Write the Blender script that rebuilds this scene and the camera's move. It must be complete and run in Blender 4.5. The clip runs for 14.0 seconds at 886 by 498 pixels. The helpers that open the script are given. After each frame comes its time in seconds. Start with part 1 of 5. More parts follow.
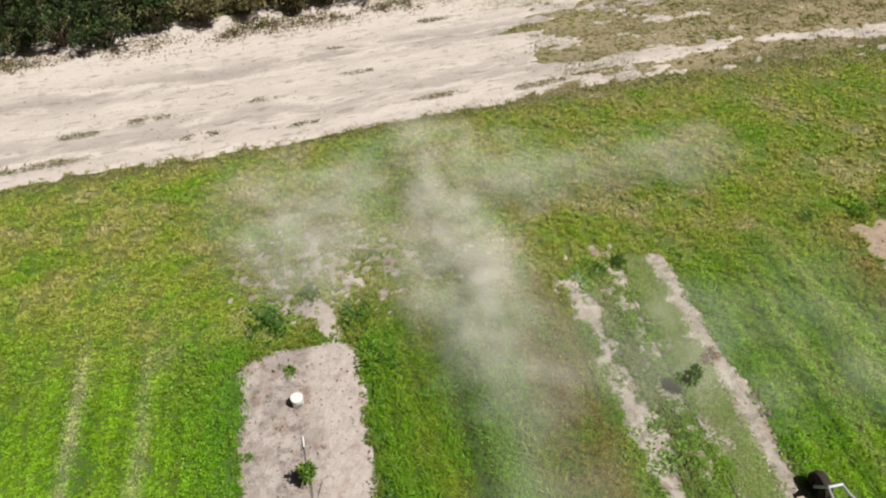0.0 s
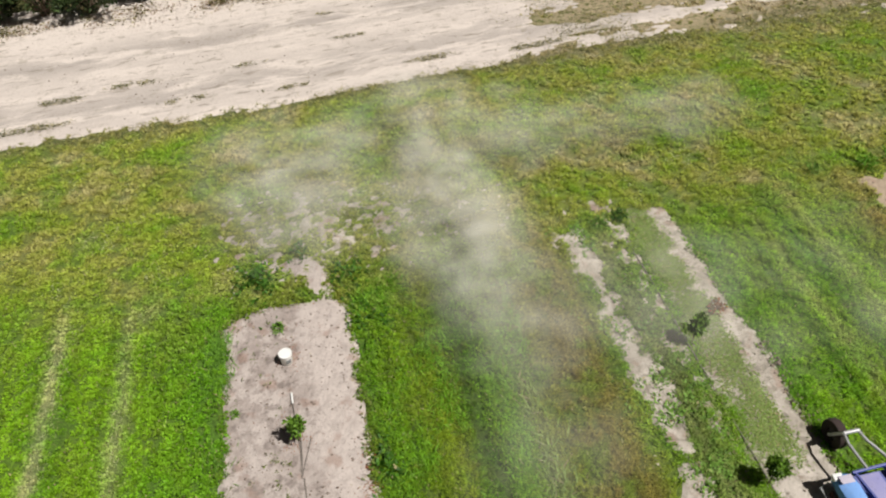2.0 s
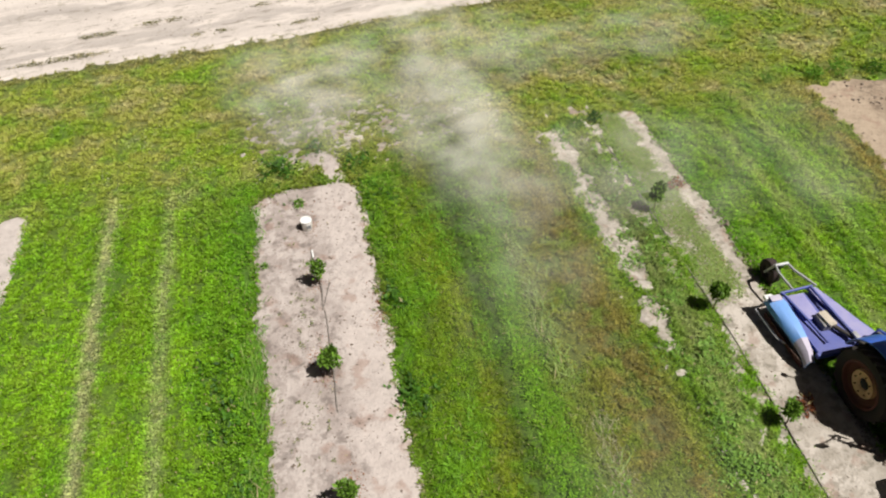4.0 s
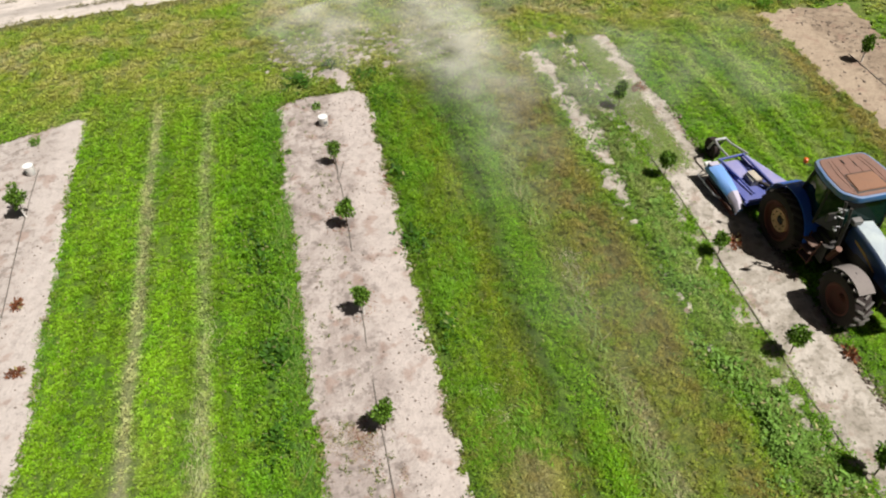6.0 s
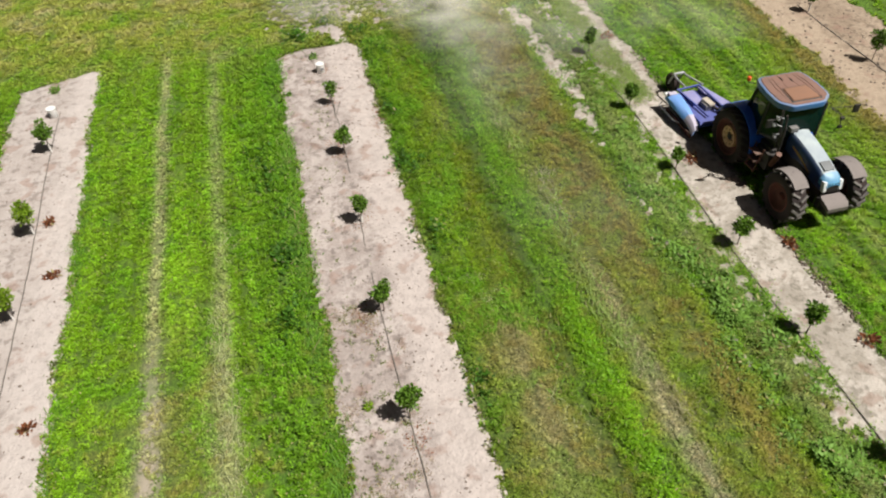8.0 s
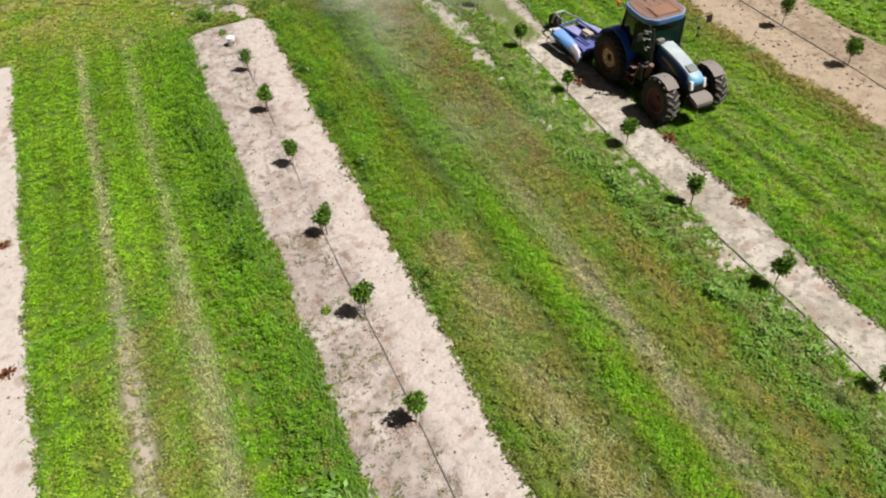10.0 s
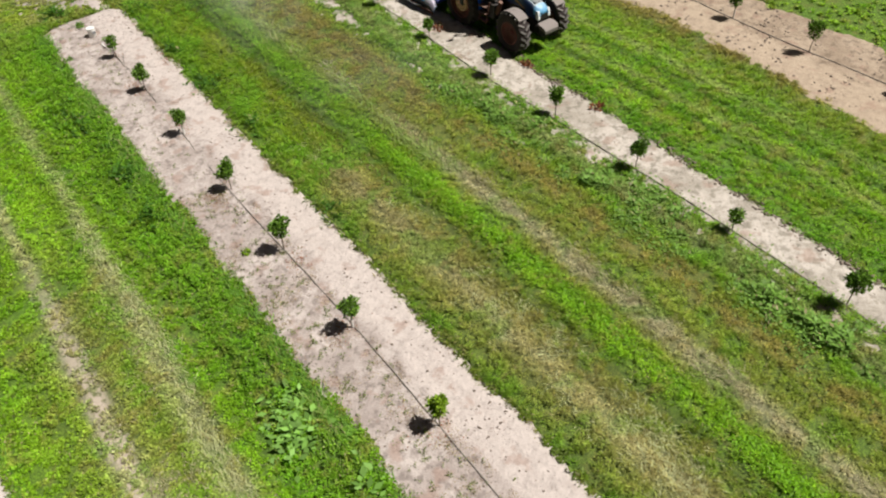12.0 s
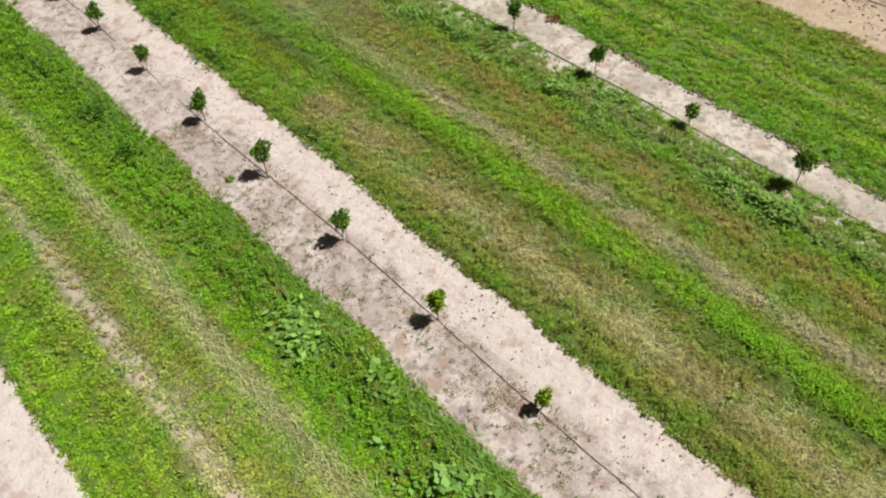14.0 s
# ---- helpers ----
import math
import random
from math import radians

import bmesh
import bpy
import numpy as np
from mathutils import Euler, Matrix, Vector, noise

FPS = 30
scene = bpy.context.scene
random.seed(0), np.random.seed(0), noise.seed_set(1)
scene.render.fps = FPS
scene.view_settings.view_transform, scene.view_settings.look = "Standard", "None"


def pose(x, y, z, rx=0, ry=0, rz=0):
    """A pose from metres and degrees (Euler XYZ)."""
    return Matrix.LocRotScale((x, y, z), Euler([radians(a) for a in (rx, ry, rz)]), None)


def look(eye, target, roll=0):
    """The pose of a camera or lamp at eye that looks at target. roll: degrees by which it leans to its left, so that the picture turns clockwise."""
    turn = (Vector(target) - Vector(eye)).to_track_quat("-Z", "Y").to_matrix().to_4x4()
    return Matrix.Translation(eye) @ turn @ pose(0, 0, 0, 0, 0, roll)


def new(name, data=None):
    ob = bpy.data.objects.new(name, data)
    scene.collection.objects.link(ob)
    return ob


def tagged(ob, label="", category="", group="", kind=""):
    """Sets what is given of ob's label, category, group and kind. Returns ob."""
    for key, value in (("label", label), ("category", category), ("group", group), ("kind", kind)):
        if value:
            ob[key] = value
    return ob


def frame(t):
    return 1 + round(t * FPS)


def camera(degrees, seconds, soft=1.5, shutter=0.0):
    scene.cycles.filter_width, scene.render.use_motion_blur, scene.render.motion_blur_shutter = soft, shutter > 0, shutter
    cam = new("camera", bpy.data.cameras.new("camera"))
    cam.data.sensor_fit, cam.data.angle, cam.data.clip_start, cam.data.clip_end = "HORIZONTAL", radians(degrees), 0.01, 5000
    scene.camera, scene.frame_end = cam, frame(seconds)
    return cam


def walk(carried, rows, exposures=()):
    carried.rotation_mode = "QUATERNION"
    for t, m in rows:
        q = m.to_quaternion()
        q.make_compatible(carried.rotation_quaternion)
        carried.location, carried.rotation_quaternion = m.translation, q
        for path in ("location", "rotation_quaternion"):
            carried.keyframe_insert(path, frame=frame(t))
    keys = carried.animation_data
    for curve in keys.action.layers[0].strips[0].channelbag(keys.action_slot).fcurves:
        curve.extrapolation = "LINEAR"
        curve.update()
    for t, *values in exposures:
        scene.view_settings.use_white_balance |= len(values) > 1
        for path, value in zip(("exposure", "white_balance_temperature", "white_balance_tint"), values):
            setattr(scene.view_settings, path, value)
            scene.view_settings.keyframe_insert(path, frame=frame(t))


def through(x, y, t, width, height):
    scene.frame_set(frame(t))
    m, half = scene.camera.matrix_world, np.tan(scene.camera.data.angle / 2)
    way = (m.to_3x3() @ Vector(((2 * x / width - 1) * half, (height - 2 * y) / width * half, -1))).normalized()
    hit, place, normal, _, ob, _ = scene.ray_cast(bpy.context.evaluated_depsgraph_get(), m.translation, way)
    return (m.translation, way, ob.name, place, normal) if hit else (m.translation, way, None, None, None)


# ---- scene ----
cam = camera(61.5, 14.0, 2.05)
PATH = [
    (0, (1.545, -5.575, 14.704), (1.818, -4.189, 13.289), -0.4),
    (0.5, (1.583, -5.572, 14.328), (1.852, -4.184, 12.914), -0.6),
    (1, (1.674, -5.552, 13.586), (1.938, -4.164, 12.17), -0.9),
    (1.5, (1.683, -5.57, 13.4), (1.949, -4.182, 11.985), -1.0),
    (2, (1.594, -5.9, 13.345), (1.87, -4.512, 11.931), -1.1),
    (4.5, (0.644, -11.242, 13.131), (0.911, -9.851, 11.719), -2.1),
    (5, (0.478, -12.456, 13.279), (0.74, -11.069, 11.862), -2.4),
    (5.5, (0.232, -13.632, 13.188), (0.495, -12.238, 11.778), -2.4),
    (6, (0.055, -14.723, 13.162), (0.314, -13.324, 11.756), -2.6),
    (6.5, (-0.175, -15.552, 13.116), (0.087, -14.15, 11.713), -2.6),
    (7, (-0.265, -16.328, 13.075), (0.023, -14.93, 11.675), -2.7),
    (7.5, (-0.382, -17.086, 13.024), (-0.094, -15.684, 11.626), -2.8),
    (8, (-0.685, -17.847, 12.974), (-0.392, -16.444, 11.578), -2.7),
    (8.2, (-0.693, -18.168, 12.861), (-0.394, -16.762, 11.471), -3.0),
    (10.5, (-2.604, -21.107, 12.789), (-1.995, -19.812, 11.392), -3.4),
    (11, (-3.068, -21.63, 12.746), (-2.39, -20.375, 11.344), -3.4),
    (11.5, (-3.506, -22.086, 12.669), (-2.824, -20.833, 11.268), -3.4),
    (12, (-3.996, -22.363, 12.605), (-3.19, -21.192, 11.199), -3.5),
    (12.5, (-4.517, -22.644, 12.608), (-3.618, -21.55, 11.195), -3.5),
    (13, (-4.953, -22.816, 12.597), (-4.053, -21.723, 11.184), -3.5),
    (13.5, (-5.264, -22.815, 12.639), (-4.472, -21.843, 11.081), -3.8),
    (14, (-5.428, -22.735, 12.782), (-4.587, -21.741, 11.264), -3.7),
]
walk(cam, [(t, look(eye, target, roll)) for t, eye, target, roll in PATH], [(0, -0.03, 6600, 10), (2, -0.03, 6600, 10), (4.5, 0.21, 6600, 10), (8, 0.23, 6600, 10), (10.5, 0.30, 6600, 10), (14, 0.30, 6600, 10)])

# ---- light ----
SUN_EL, SUN_AZ = 60.0, 128.0
world = bpy.data.worlds.new("world")
scene.world = world
world.use_nodes = True
wn = world.node_tree
sky = wn.nodes.new("ShaderNodeTexSky")
sky.sky_type, sky.sun_disc = "NISHITA", False
sky.air_density, sky.dust_density, sky.ozone_density = 0.8, 3.0, 0.0
sky.sun_elevation, sky.sun_rotation = radians(SUN_EL), radians(SUN_AZ)
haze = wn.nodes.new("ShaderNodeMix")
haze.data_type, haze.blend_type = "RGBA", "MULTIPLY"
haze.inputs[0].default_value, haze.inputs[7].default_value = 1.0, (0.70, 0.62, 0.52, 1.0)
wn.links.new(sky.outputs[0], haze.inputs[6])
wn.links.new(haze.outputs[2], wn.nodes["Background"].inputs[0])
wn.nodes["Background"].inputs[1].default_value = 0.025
sun = new("sun", bpy.data.lights.new("sun", "SUN"))
sun.data.energy, sun.data.angle, sun.data.color = 5.0, radians(0.53), (1.0, 0.975, 0.94)
ce, se = math.cos(radians(SUN_EL)), math.sin(radians(SUN_EL))
sun_to = Vector((math.sin(radians(SUN_AZ)) * ce, math.cos(radians(SUN_AZ)) * ce, se))
sun.matrix_world = look(sun_to * 60, (0, 0, 0))

# ---- noise for shapes ----
TAB = np.random.RandomState(5).rand(256, 256)


def vnoise(x, y, s=1.0, seed=0):
    x, y = np.asarray(x, float) * s + seed * 17.31, np.asarray(y, float) * s + seed * 9.77
    i, j = np.floor(x).astype(int), np.floor(y).astype(int)
    u, v = x - i, y - j
    u, v = u * u * (3 - 2 * u), v * v * (3 - 2 * v)
    g = lambda a, b: TAB[a % 256, b % 256]
    return (g(i, j) * (1 - u) + g(i + 1, j) * u) * (1 - v) + (g(i, j + 1) * (1 - u) + g(i + 1, j + 1) * u) * v


def fbm(x, y, s=1.0, seed=0, octaves=4):
    """Fractal noise, about -1 to 1."""
    total, amp, norm = 0.0, 1.0, 0.0
    for k in range(octaves):
        total = total + amp * (2 * vnoise(x, y, s * 2**k, seed + k) - 1)
        norm += amp
        amp *= 0.55
    return total / norm * 1.5


def height(x, y):
    """The lie of the land: nearly flat, with gentle dips."""
    far = np.clip(1.2 - np.hypot(x, y) / 80, 0, 1)
    return 0.05 * fbm(x, y, 0.22, 3, 2) * far


def hz(x, y):
    return float(height(np.array([x]), np.array([y]))[0])


# ---- materials ----
class Mat:
    """A node material with short calls for its nodes."""

    def __init__(self, name, rough=0.7, metal=0.0):
        self.m = bpy.data.materials.new(name)
        self.m.use_nodes = True
        self.t = self.m.node_tree
        self.b = self.t.nodes["Principled BSDF"]
        self.b.inputs["Roughness"].default_value = rough
        self.b.inputs["Metallic"].default_value = metal
        self.pos = self.t.nodes.new("ShaderNodeNewGeometry")
        self.tex = self.t.nodes.new("ShaderNodeTexCoord")

    def put(self, socket, value):
        if hasattr(value, "is_linked"):
            self.t.links.new(value, socket)
        elif isinstance(value, (tuple, list)):
            socket.default_value = (*value, 1.0)[: len(socket.default_value)]
        else:
            socket.default_value = value

    def math(self, op, a, b=0.0, clamp=False):
        n = self.t.nodes.new("ShaderNodeMath")
        n.operation, n.use_clamp = op, clamp
        self.put(n.inputs[0], a), self.put(n.inputs[1], b)
        return n.outputs[0]

    def noise(self, scale, detail=3.0, vec=None, rough=0.55):
        n = self.t.nodes.new("ShaderNodeTexNoise")
        n.inputs["Scale"].default_value, n.inputs["Detail"].default_value = scale, detail
        n.inputs["Roughness"].default_value = rough
        self.t.links.new(vec or self.pos.outputs["Position"], n.inputs["Vector"])
        return n.outputs["Fac"]

    def ramp(self, fac, stops, mode="LINEAR"):
        n = self.t.nodes.new("ShaderNodeValToRGB")
        e = n.color_ramp.elements
        n.color_ramp.interpolation = mode
        for k, (p, c) in enumerate(stops):
            el = e[k] if k < 2 else e.new(p)
            el.position = p
            el.color = (*c, 1) if isinstance(c, (tuple, list)) else (c, c, c, 1)
        self.put(n.inputs[0], fac)
        return n.outputs[0]

    def step(self, v, lo, hi):
        n = self.t.nodes.new("ShaderNodeMapRange")
        n.interpolation_type = "SMOOTHSTEP"
        self.put(n.inputs["Value"], v)
        n.inputs["From Min"].default_value, n.inputs["From Max"].default_value = lo, hi
        return n.outputs[0]

    def mix(self, fac, a, b, mode="MIX"):
        n = self.t.nodes.new("ShaderNodeMix")
        n.data_type, n.blend_type = "RGBA", mode
        self.put(n.inputs[0], fac), self.put(n.inputs[6], a), self.put(n.inputs[7], b)
        return n.outputs[2]

    def bump(self, h, strength=0.3, dist=0.02):
        n = self.t.nodes.new("ShaderNodeBump")
        n.inputs["Strength"].default_value, n.inputs["Distance"].default_value = strength, dist
        self.t.links.new(h, n.inputs["Height"])
        self.t.links.new(n.outputs[0], self.b.inputs["Normal"])

    def xyz(self):
        n = self.t.nodes.new("ShaderNodeSeparateXYZ")
        self.t.links.new(self.pos.outputs["Position"], n.inputs[0])
        return n.outputs

    def colour(self, c):
        self.put(self.b.inputs["Base Color"], c)
        return self


BRIGHT, MID, DARK = (0.182, 0.338, 0.013), (0.160, 0.300, 0.015), (0.138, 0.300, 0.013)
OLIVE, STRAW, BROWN = (0.225, 0.290, 0.030), (0.455, 0.435, 0.225), (0.280, 0.235, 0.060)
WEST = [(-12, MID), (-6.5, BRIGHT), (-5.18, BRIGHT), (-4.95, STRAW), (-4.72, BRIGHT), (-3.65, BRIGHT), (-3.4, (0.30, 0.36, 0.12)), (-3.15, BRIGHT), (-1.6, DARK)]
WEST_DRY = [(-12, MID), (-6.3, BRIGHT), (-5.35, (0.215, 0.320, 0.030)), (-4.95, STRAW), (-4.55, (0.260, 0.300, 0.060)), (-4.0, (0.205, 0.310, 0.028)), (-3.4, (0.340, 0.350, 0.150)), (-3.05, BRIGHT), (-2.4, DARK)]
EAST = [(7.5, MID), (8.1, (0.235, 0.280, 0.090)), (8.7, MID), (10.75, DARK), (11.2, (0.205, 0.375, 0.014)), (14.2, (0.205, 0.352, 0.018)), (15.0, OLIVE), (15.5, BROWN), (20.0, BRIGHT)]
# the strip between the two middle beds: fresh towards the road, drier and strawy away from it
FRESH = WEST + [(1.35, (0.17, 0.18, 0.032)), (1.8, (0.130, 0.258, 0.011)), (2.6, (0.160, 0.268, 0.012)), (3.4, (0.190, 0.248, 0.018)), (3.9, (0.075, 0.150, 0.009)), (4.15, (0.155, 0.300, 0.012)),
                (4.75, (0.165, 0.275, 0.016)), (5.1, (0.200, 0.255, 0.040)), (5.6, (0.215, 0.235, 0.026)), (6.1, (0.235, 0.195, 0.050)), (6.8, (0.225, 0.205, 0.042))] + EAST
DRYER = WEST_DRY + [(1.35, (0.135, 0.165, 0.022)), (1.75, (0.150, 0.235, 0.022)), (2.3, (0.240, 0.270, 0.050)), (2.9, (0.380, 0.345, 0.155)), (3.3, (0.275, 0.275, 0.070)), (3.85, (0.120, 0.160, 0.016)),
                (4.2, BRIGHT), (4.7, BRIGHT), (4.95, OLIVE), (5.4, (0.450, 0.405, 0.240)), (5.75, (0.240, 0.290, 0.045)), (6.3, (0.195, 0.280, 0.028)), (6.8, BROWN), (7.2, OLIVE)] + EAST


def field_colour(m):
    """The colour of the growth by place: mown strips along the rows, an olive headland across their ends."""
    x, y, _ = m.xyz()
    warp = m.math("ADD", m.math("MULTIPLY", m.math("SUBTRACT", m.noise(0.6, 3), 0.5), 0.45), m.math("MULTIPLY", m.math("SUBTRACT", m.noise(5.0, 2), 0.5), 0.35))
    xw = m.math("ADD", x, warp)
    across = m.math("DIVIDE", m.math("ADD", xw, 12.0), 32.0)
    away = m.step(m.math("ADD", y, m.math("MULTIPLY", m.math("SUBTRACT", m.noise(0.45, 3), 0.5), 9.0)), -9.5, -4.5)
    rows = m.mix(away, m.ramp(across, [((p + 12) / 32, c) for p, c in DRYER]), m.ramp(across, [((p + 12) / 32, c) for p, c in FRESH]))
    lines = m.t.nodes.new("ShaderNodeCombineXYZ")
    m.put(lines.inputs[0], x), m.put(lines.inputs[1], m.math("MULTIPLY", y, 0.06))
    mown = m.noise(2.6, 3, lines.outputs[0], 0.6)
    for lane, half, tone in ((11.85, 0.16, (0.075, 0.19, 0.008)), (12.35, 0.16, (0.30, 0.38, 0.09)), (13.05, 0.20, (0.085, 0.21, 0.009)), (13.7, 0.18, (0.30, 0.37, 0.10))):
        by = m.math("ABSOLUTE", m.math("SUBTRACT", xw, lane))
        rows = m.mix(m.math("MULTIPLY", m.math("SUBTRACT", 1.0, m.step(by, half * 0.3, half * 1.6)), 0.7), rows, tone)
    rows = m.mix(1.0, rows, m.ramp(mown, [(0.34, 0.72), (0.5, 1.0), (0.66, 1.25)]), "MULTIPLY")
    patch = m.noise(0.55, 4)
    head = m.ramp(patch, [(0.28, (0.190, 0.345, 0.018)), (0.42, (0.275, 0.355, 0.038)), (0.55, (0.345, 0.355, 0.080)), (0.68, (0.46, 0.41, 0.20))])
    yw = m.math("ADD", y, m.math("MULTIPLY", m.math("SUBTRACT", m.noise(0.7, 3), 0.5), 4.0))
    c = m.mix(m.step(yw, 5.0, 8.5), rows, head)
    brown = m.math("SUBTRACT", 0.5, m.math("MULTIPLY", away, 0.36))
    c = m.mix(m.math("MULTIPLY", m.step(m.noise(2.0, 5, rough=0.65), 0.50, 0.62), brown), c, (0.28, 0.235, 0.066))
    c = m.mix(m.math("MULTIPLY", m.step(m.noise(0.9, 5, rough=0.6), 0.49, 0.61), 0.42), c, (0.110, 0.300, 0.010))
    c = m.mix(m.math("MULTIPLY", m.step(m.math("SUBTRACT", yw, m.math("MULTIPLY", x, 0.05)), 12.9, 15.8), 0.45), c, (0.300, 0.270, 0.105))
    edge = m.math("ADD", m.math("SUBTRACT", y, m.math("MULTIPLY", x, 0.09)), m.math("MULTIPLY", m.math("SUBTRACT", m.noise(1.3, 3), 0.5), 1.2))
    c = m.mix(m.math("MULTIPLY", m.step(edge, 14.0, 14.8), 0.65), c, (0.225, 0.190, 0.085))
    flow = m.t.nodes.new("ShaderNodeCombineXYZ")
    m.put(flow.inputs[0], m.math("MULTIPLY", x, 0.30)), m.put(flow.inputs[1], m.math("SUBTRACT", y, m.math("MULTIPLY", x, 0.06)))
    parched = m.ramp(m.noise(1.9, 5, flow.outputs[0], 0.65), [(0.34, (0.150, 0.190, 0.026)), (0.46, (0.250, 0.240, 0.070)), (0.54, (0.400, 0.325, 0.175)), (0.64, (0.580, 0.500, 0.370))])
    c = m.mix(m.math("MULTIPLY", m.step(edge, 13.6, 15.0), m.math("MULTIPLY", m.step(x, 6.0, 12.0), 0.85)), c, parched)
    moss = m.math("ADD", m.math("ABSOLUTE", m.math("SUBTRACT", edge, 19.2)), m.math("MULTIPLY", m.math("ABSOLUTE", m.math("SUBTRACT", x, 12.3)), 0.32))
    c = m.mix(m.math("MULTIPLY", m.math("SUBTRACT", 1.0, m.step(moss, 0.55, 1.1)), 0.8), c, (0.215, 0.250, 0.022))
    shade = m.ramp(m.noise(6.5, 3, rough=0.6), [(0.30, 0.78), (0.50, 1.0), (0.70, 1.16)])
    return m.mix(1.0, c, shade, "MULTIPLY")


def ground_material():
    m = Mat("field_soil_grass_and_gap_shade", 0.9)
    c = field_colour(m)
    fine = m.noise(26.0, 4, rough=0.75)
    # Near-black green mixed in carries the shade between blades, besides the thatch.
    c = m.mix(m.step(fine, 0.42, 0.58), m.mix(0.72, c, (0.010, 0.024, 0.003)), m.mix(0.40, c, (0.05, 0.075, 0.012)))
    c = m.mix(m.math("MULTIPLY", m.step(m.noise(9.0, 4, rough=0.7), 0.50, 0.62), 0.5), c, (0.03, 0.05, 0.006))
    x, y, _ = m.xyz()
    line = m.math("ABSOLUTE", m.math("ADD", m.math("ADD", x, 4.93), m.math("MULTIPLY", m.math("SUBTRACT", m.noise(1.3, 3), 0.5), 0.5)))
    worn = m.math("MULTIPLY", m.math("SUBTRACT", 1.0, m.step(line, 0.05, 0.34)), m.math("SUBTRACT", 1.0, m.step(y, -11.0, -5.0)))
    c = m.mix(m.math("MULTIPLY", worn, m.step(m.noise(3.0, 4, rough=0.7), 0.36, 0.5)), c, (0.43, 0.36, 0.285))
    dry = m.math("MULTIPLY", m.step(m.math("SUBTRACT", y, m.math("MULTIPLY", x, 0.09)), 14.0, 15.2), m.step(x, 7.0, 12.0))
    c = m.mix(m.math("MULTIPLY", dry, m.step(m.noise(5.0, 4, rough=0.7), 0.40, 0.52)), c, (0.330, 0.268, 0.165))
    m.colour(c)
    m.bump(fine, 0.6, 0.05)
    return m.m


def leaf_material(name, colour, dry=0.12, lift=(0.7, 1.6), rough=0.55, through=0.28, vary=False):
    m = Mat(name, rough)
    m.b.inputs["Specular IOR Level"].default_value = 0.2
    c = field_colour(m) if colour is None else colour
    if vary:
        c = m.mix(1.0, c, m.ramp(m.noise(1.6, 4), [(0.35, 0.4), (0.5, 1.0), (0.66, 2.2)]), "MULTIPLY")
    rnd = m.pos.outputs["Random Per Island"]
    c = m.mix(m.step(rnd, 1.0 - dry, 1.0 - dry + 0.02), c, (0.33, 0.29, 0.14))
    v = m.math("ADD", lift[0], m.math("MULTIPLY", m.math("FRACT", m.math("MULTIPLY", rnd, 37.7)), lift[1] - lift[0]))
    grey = m.t.nodes.new("ShaderNodeCombineColor")
    for k in range(3):
        m.t.links.new(v, grey.inputs[k])
    c = m.mix(1.0, c, grey.outputs[0], "MULTIPLY")
    m.colour(c)
    tr = m.t.nodes.new("ShaderNodeBsdfTranslucent")
    m.t.links.new(c, tr.inputs[0])
    mx = m.t.nodes.new("ShaderNodeMixShader")
    mx.inputs[0].default_value = through
    m.t.links.new(m.b.outputs[0], mx.inputs[1])
    m.t.links.new(tr.outputs[0], mx.inputs[2])
    m.t.links.new(mx.outputs[0], m.t.nodes["Material Output"].inputs[0])
    return m.m


def sand_material(name, pale, dull, dark, side=None):
    """Dry sandy soil: pale crust, duller damp blotches, dark crumbs of litter."""
    m = Mat(name, 0.95)
    c = m.mix(m.math("MULTIPLY", m.step(m.noise(0.8, 4), 0.42, 0.60), 0.6), pale, dull)
    soft = 1.0
    if side:
        x = m.math("ADD", m.xyz()[0], m.math("MULTIPLY", m.math("SUBTRACT", m.noise(1.2, 3), 0.5), 1.2))
        lane = m.step(x, side[0], side[1])
        if len(side) > 2:
            lane = m.math("SUBTRACT", 1.0, lane)
        c = m.mix(m.math("MULTIPLY", lane, 0.9), c, tuple(1.1 * v for v in pale))
        soft = m.math("SUBTRACT", 1.0, m.math("MULTIPLY", lane, 0.65))
    c = m.mix(m.math("MULTIPLY", m.math("MULTIPLY", m.step(m.noise(2.4, 5, rough=0.65), 0.45, 0.60), 0.62), soft), c, dull)
    spot = m.math("MULTIPLY", m.step(m.noise(4.0, 3, rough=0.6), 0.50, 0.66), soft)
    c = m.mix(m.math("MULTIPLY", spot, 0.52), c, dark)
    c = m.mix(m.math("MULTIPLY", m.step(m.noise(11.0, 3, rough=0.7), 0.57, 0.68), 0.30), c, dark)
    c = m.mix(m.math("MULTIPLY", m.step(m.noise(1.7, 3), 0.55, 0.67), 0.48), c, (0.275, 0.170, 0.125))
    m.colour(c)
    m.bump(m.math("ADD", m.noise(18.0, 4, rough=0.6), m.math("MULTIPLY", m.noise(5.0, 3), 1.8)), 0.5, 0.05)
    return m.m


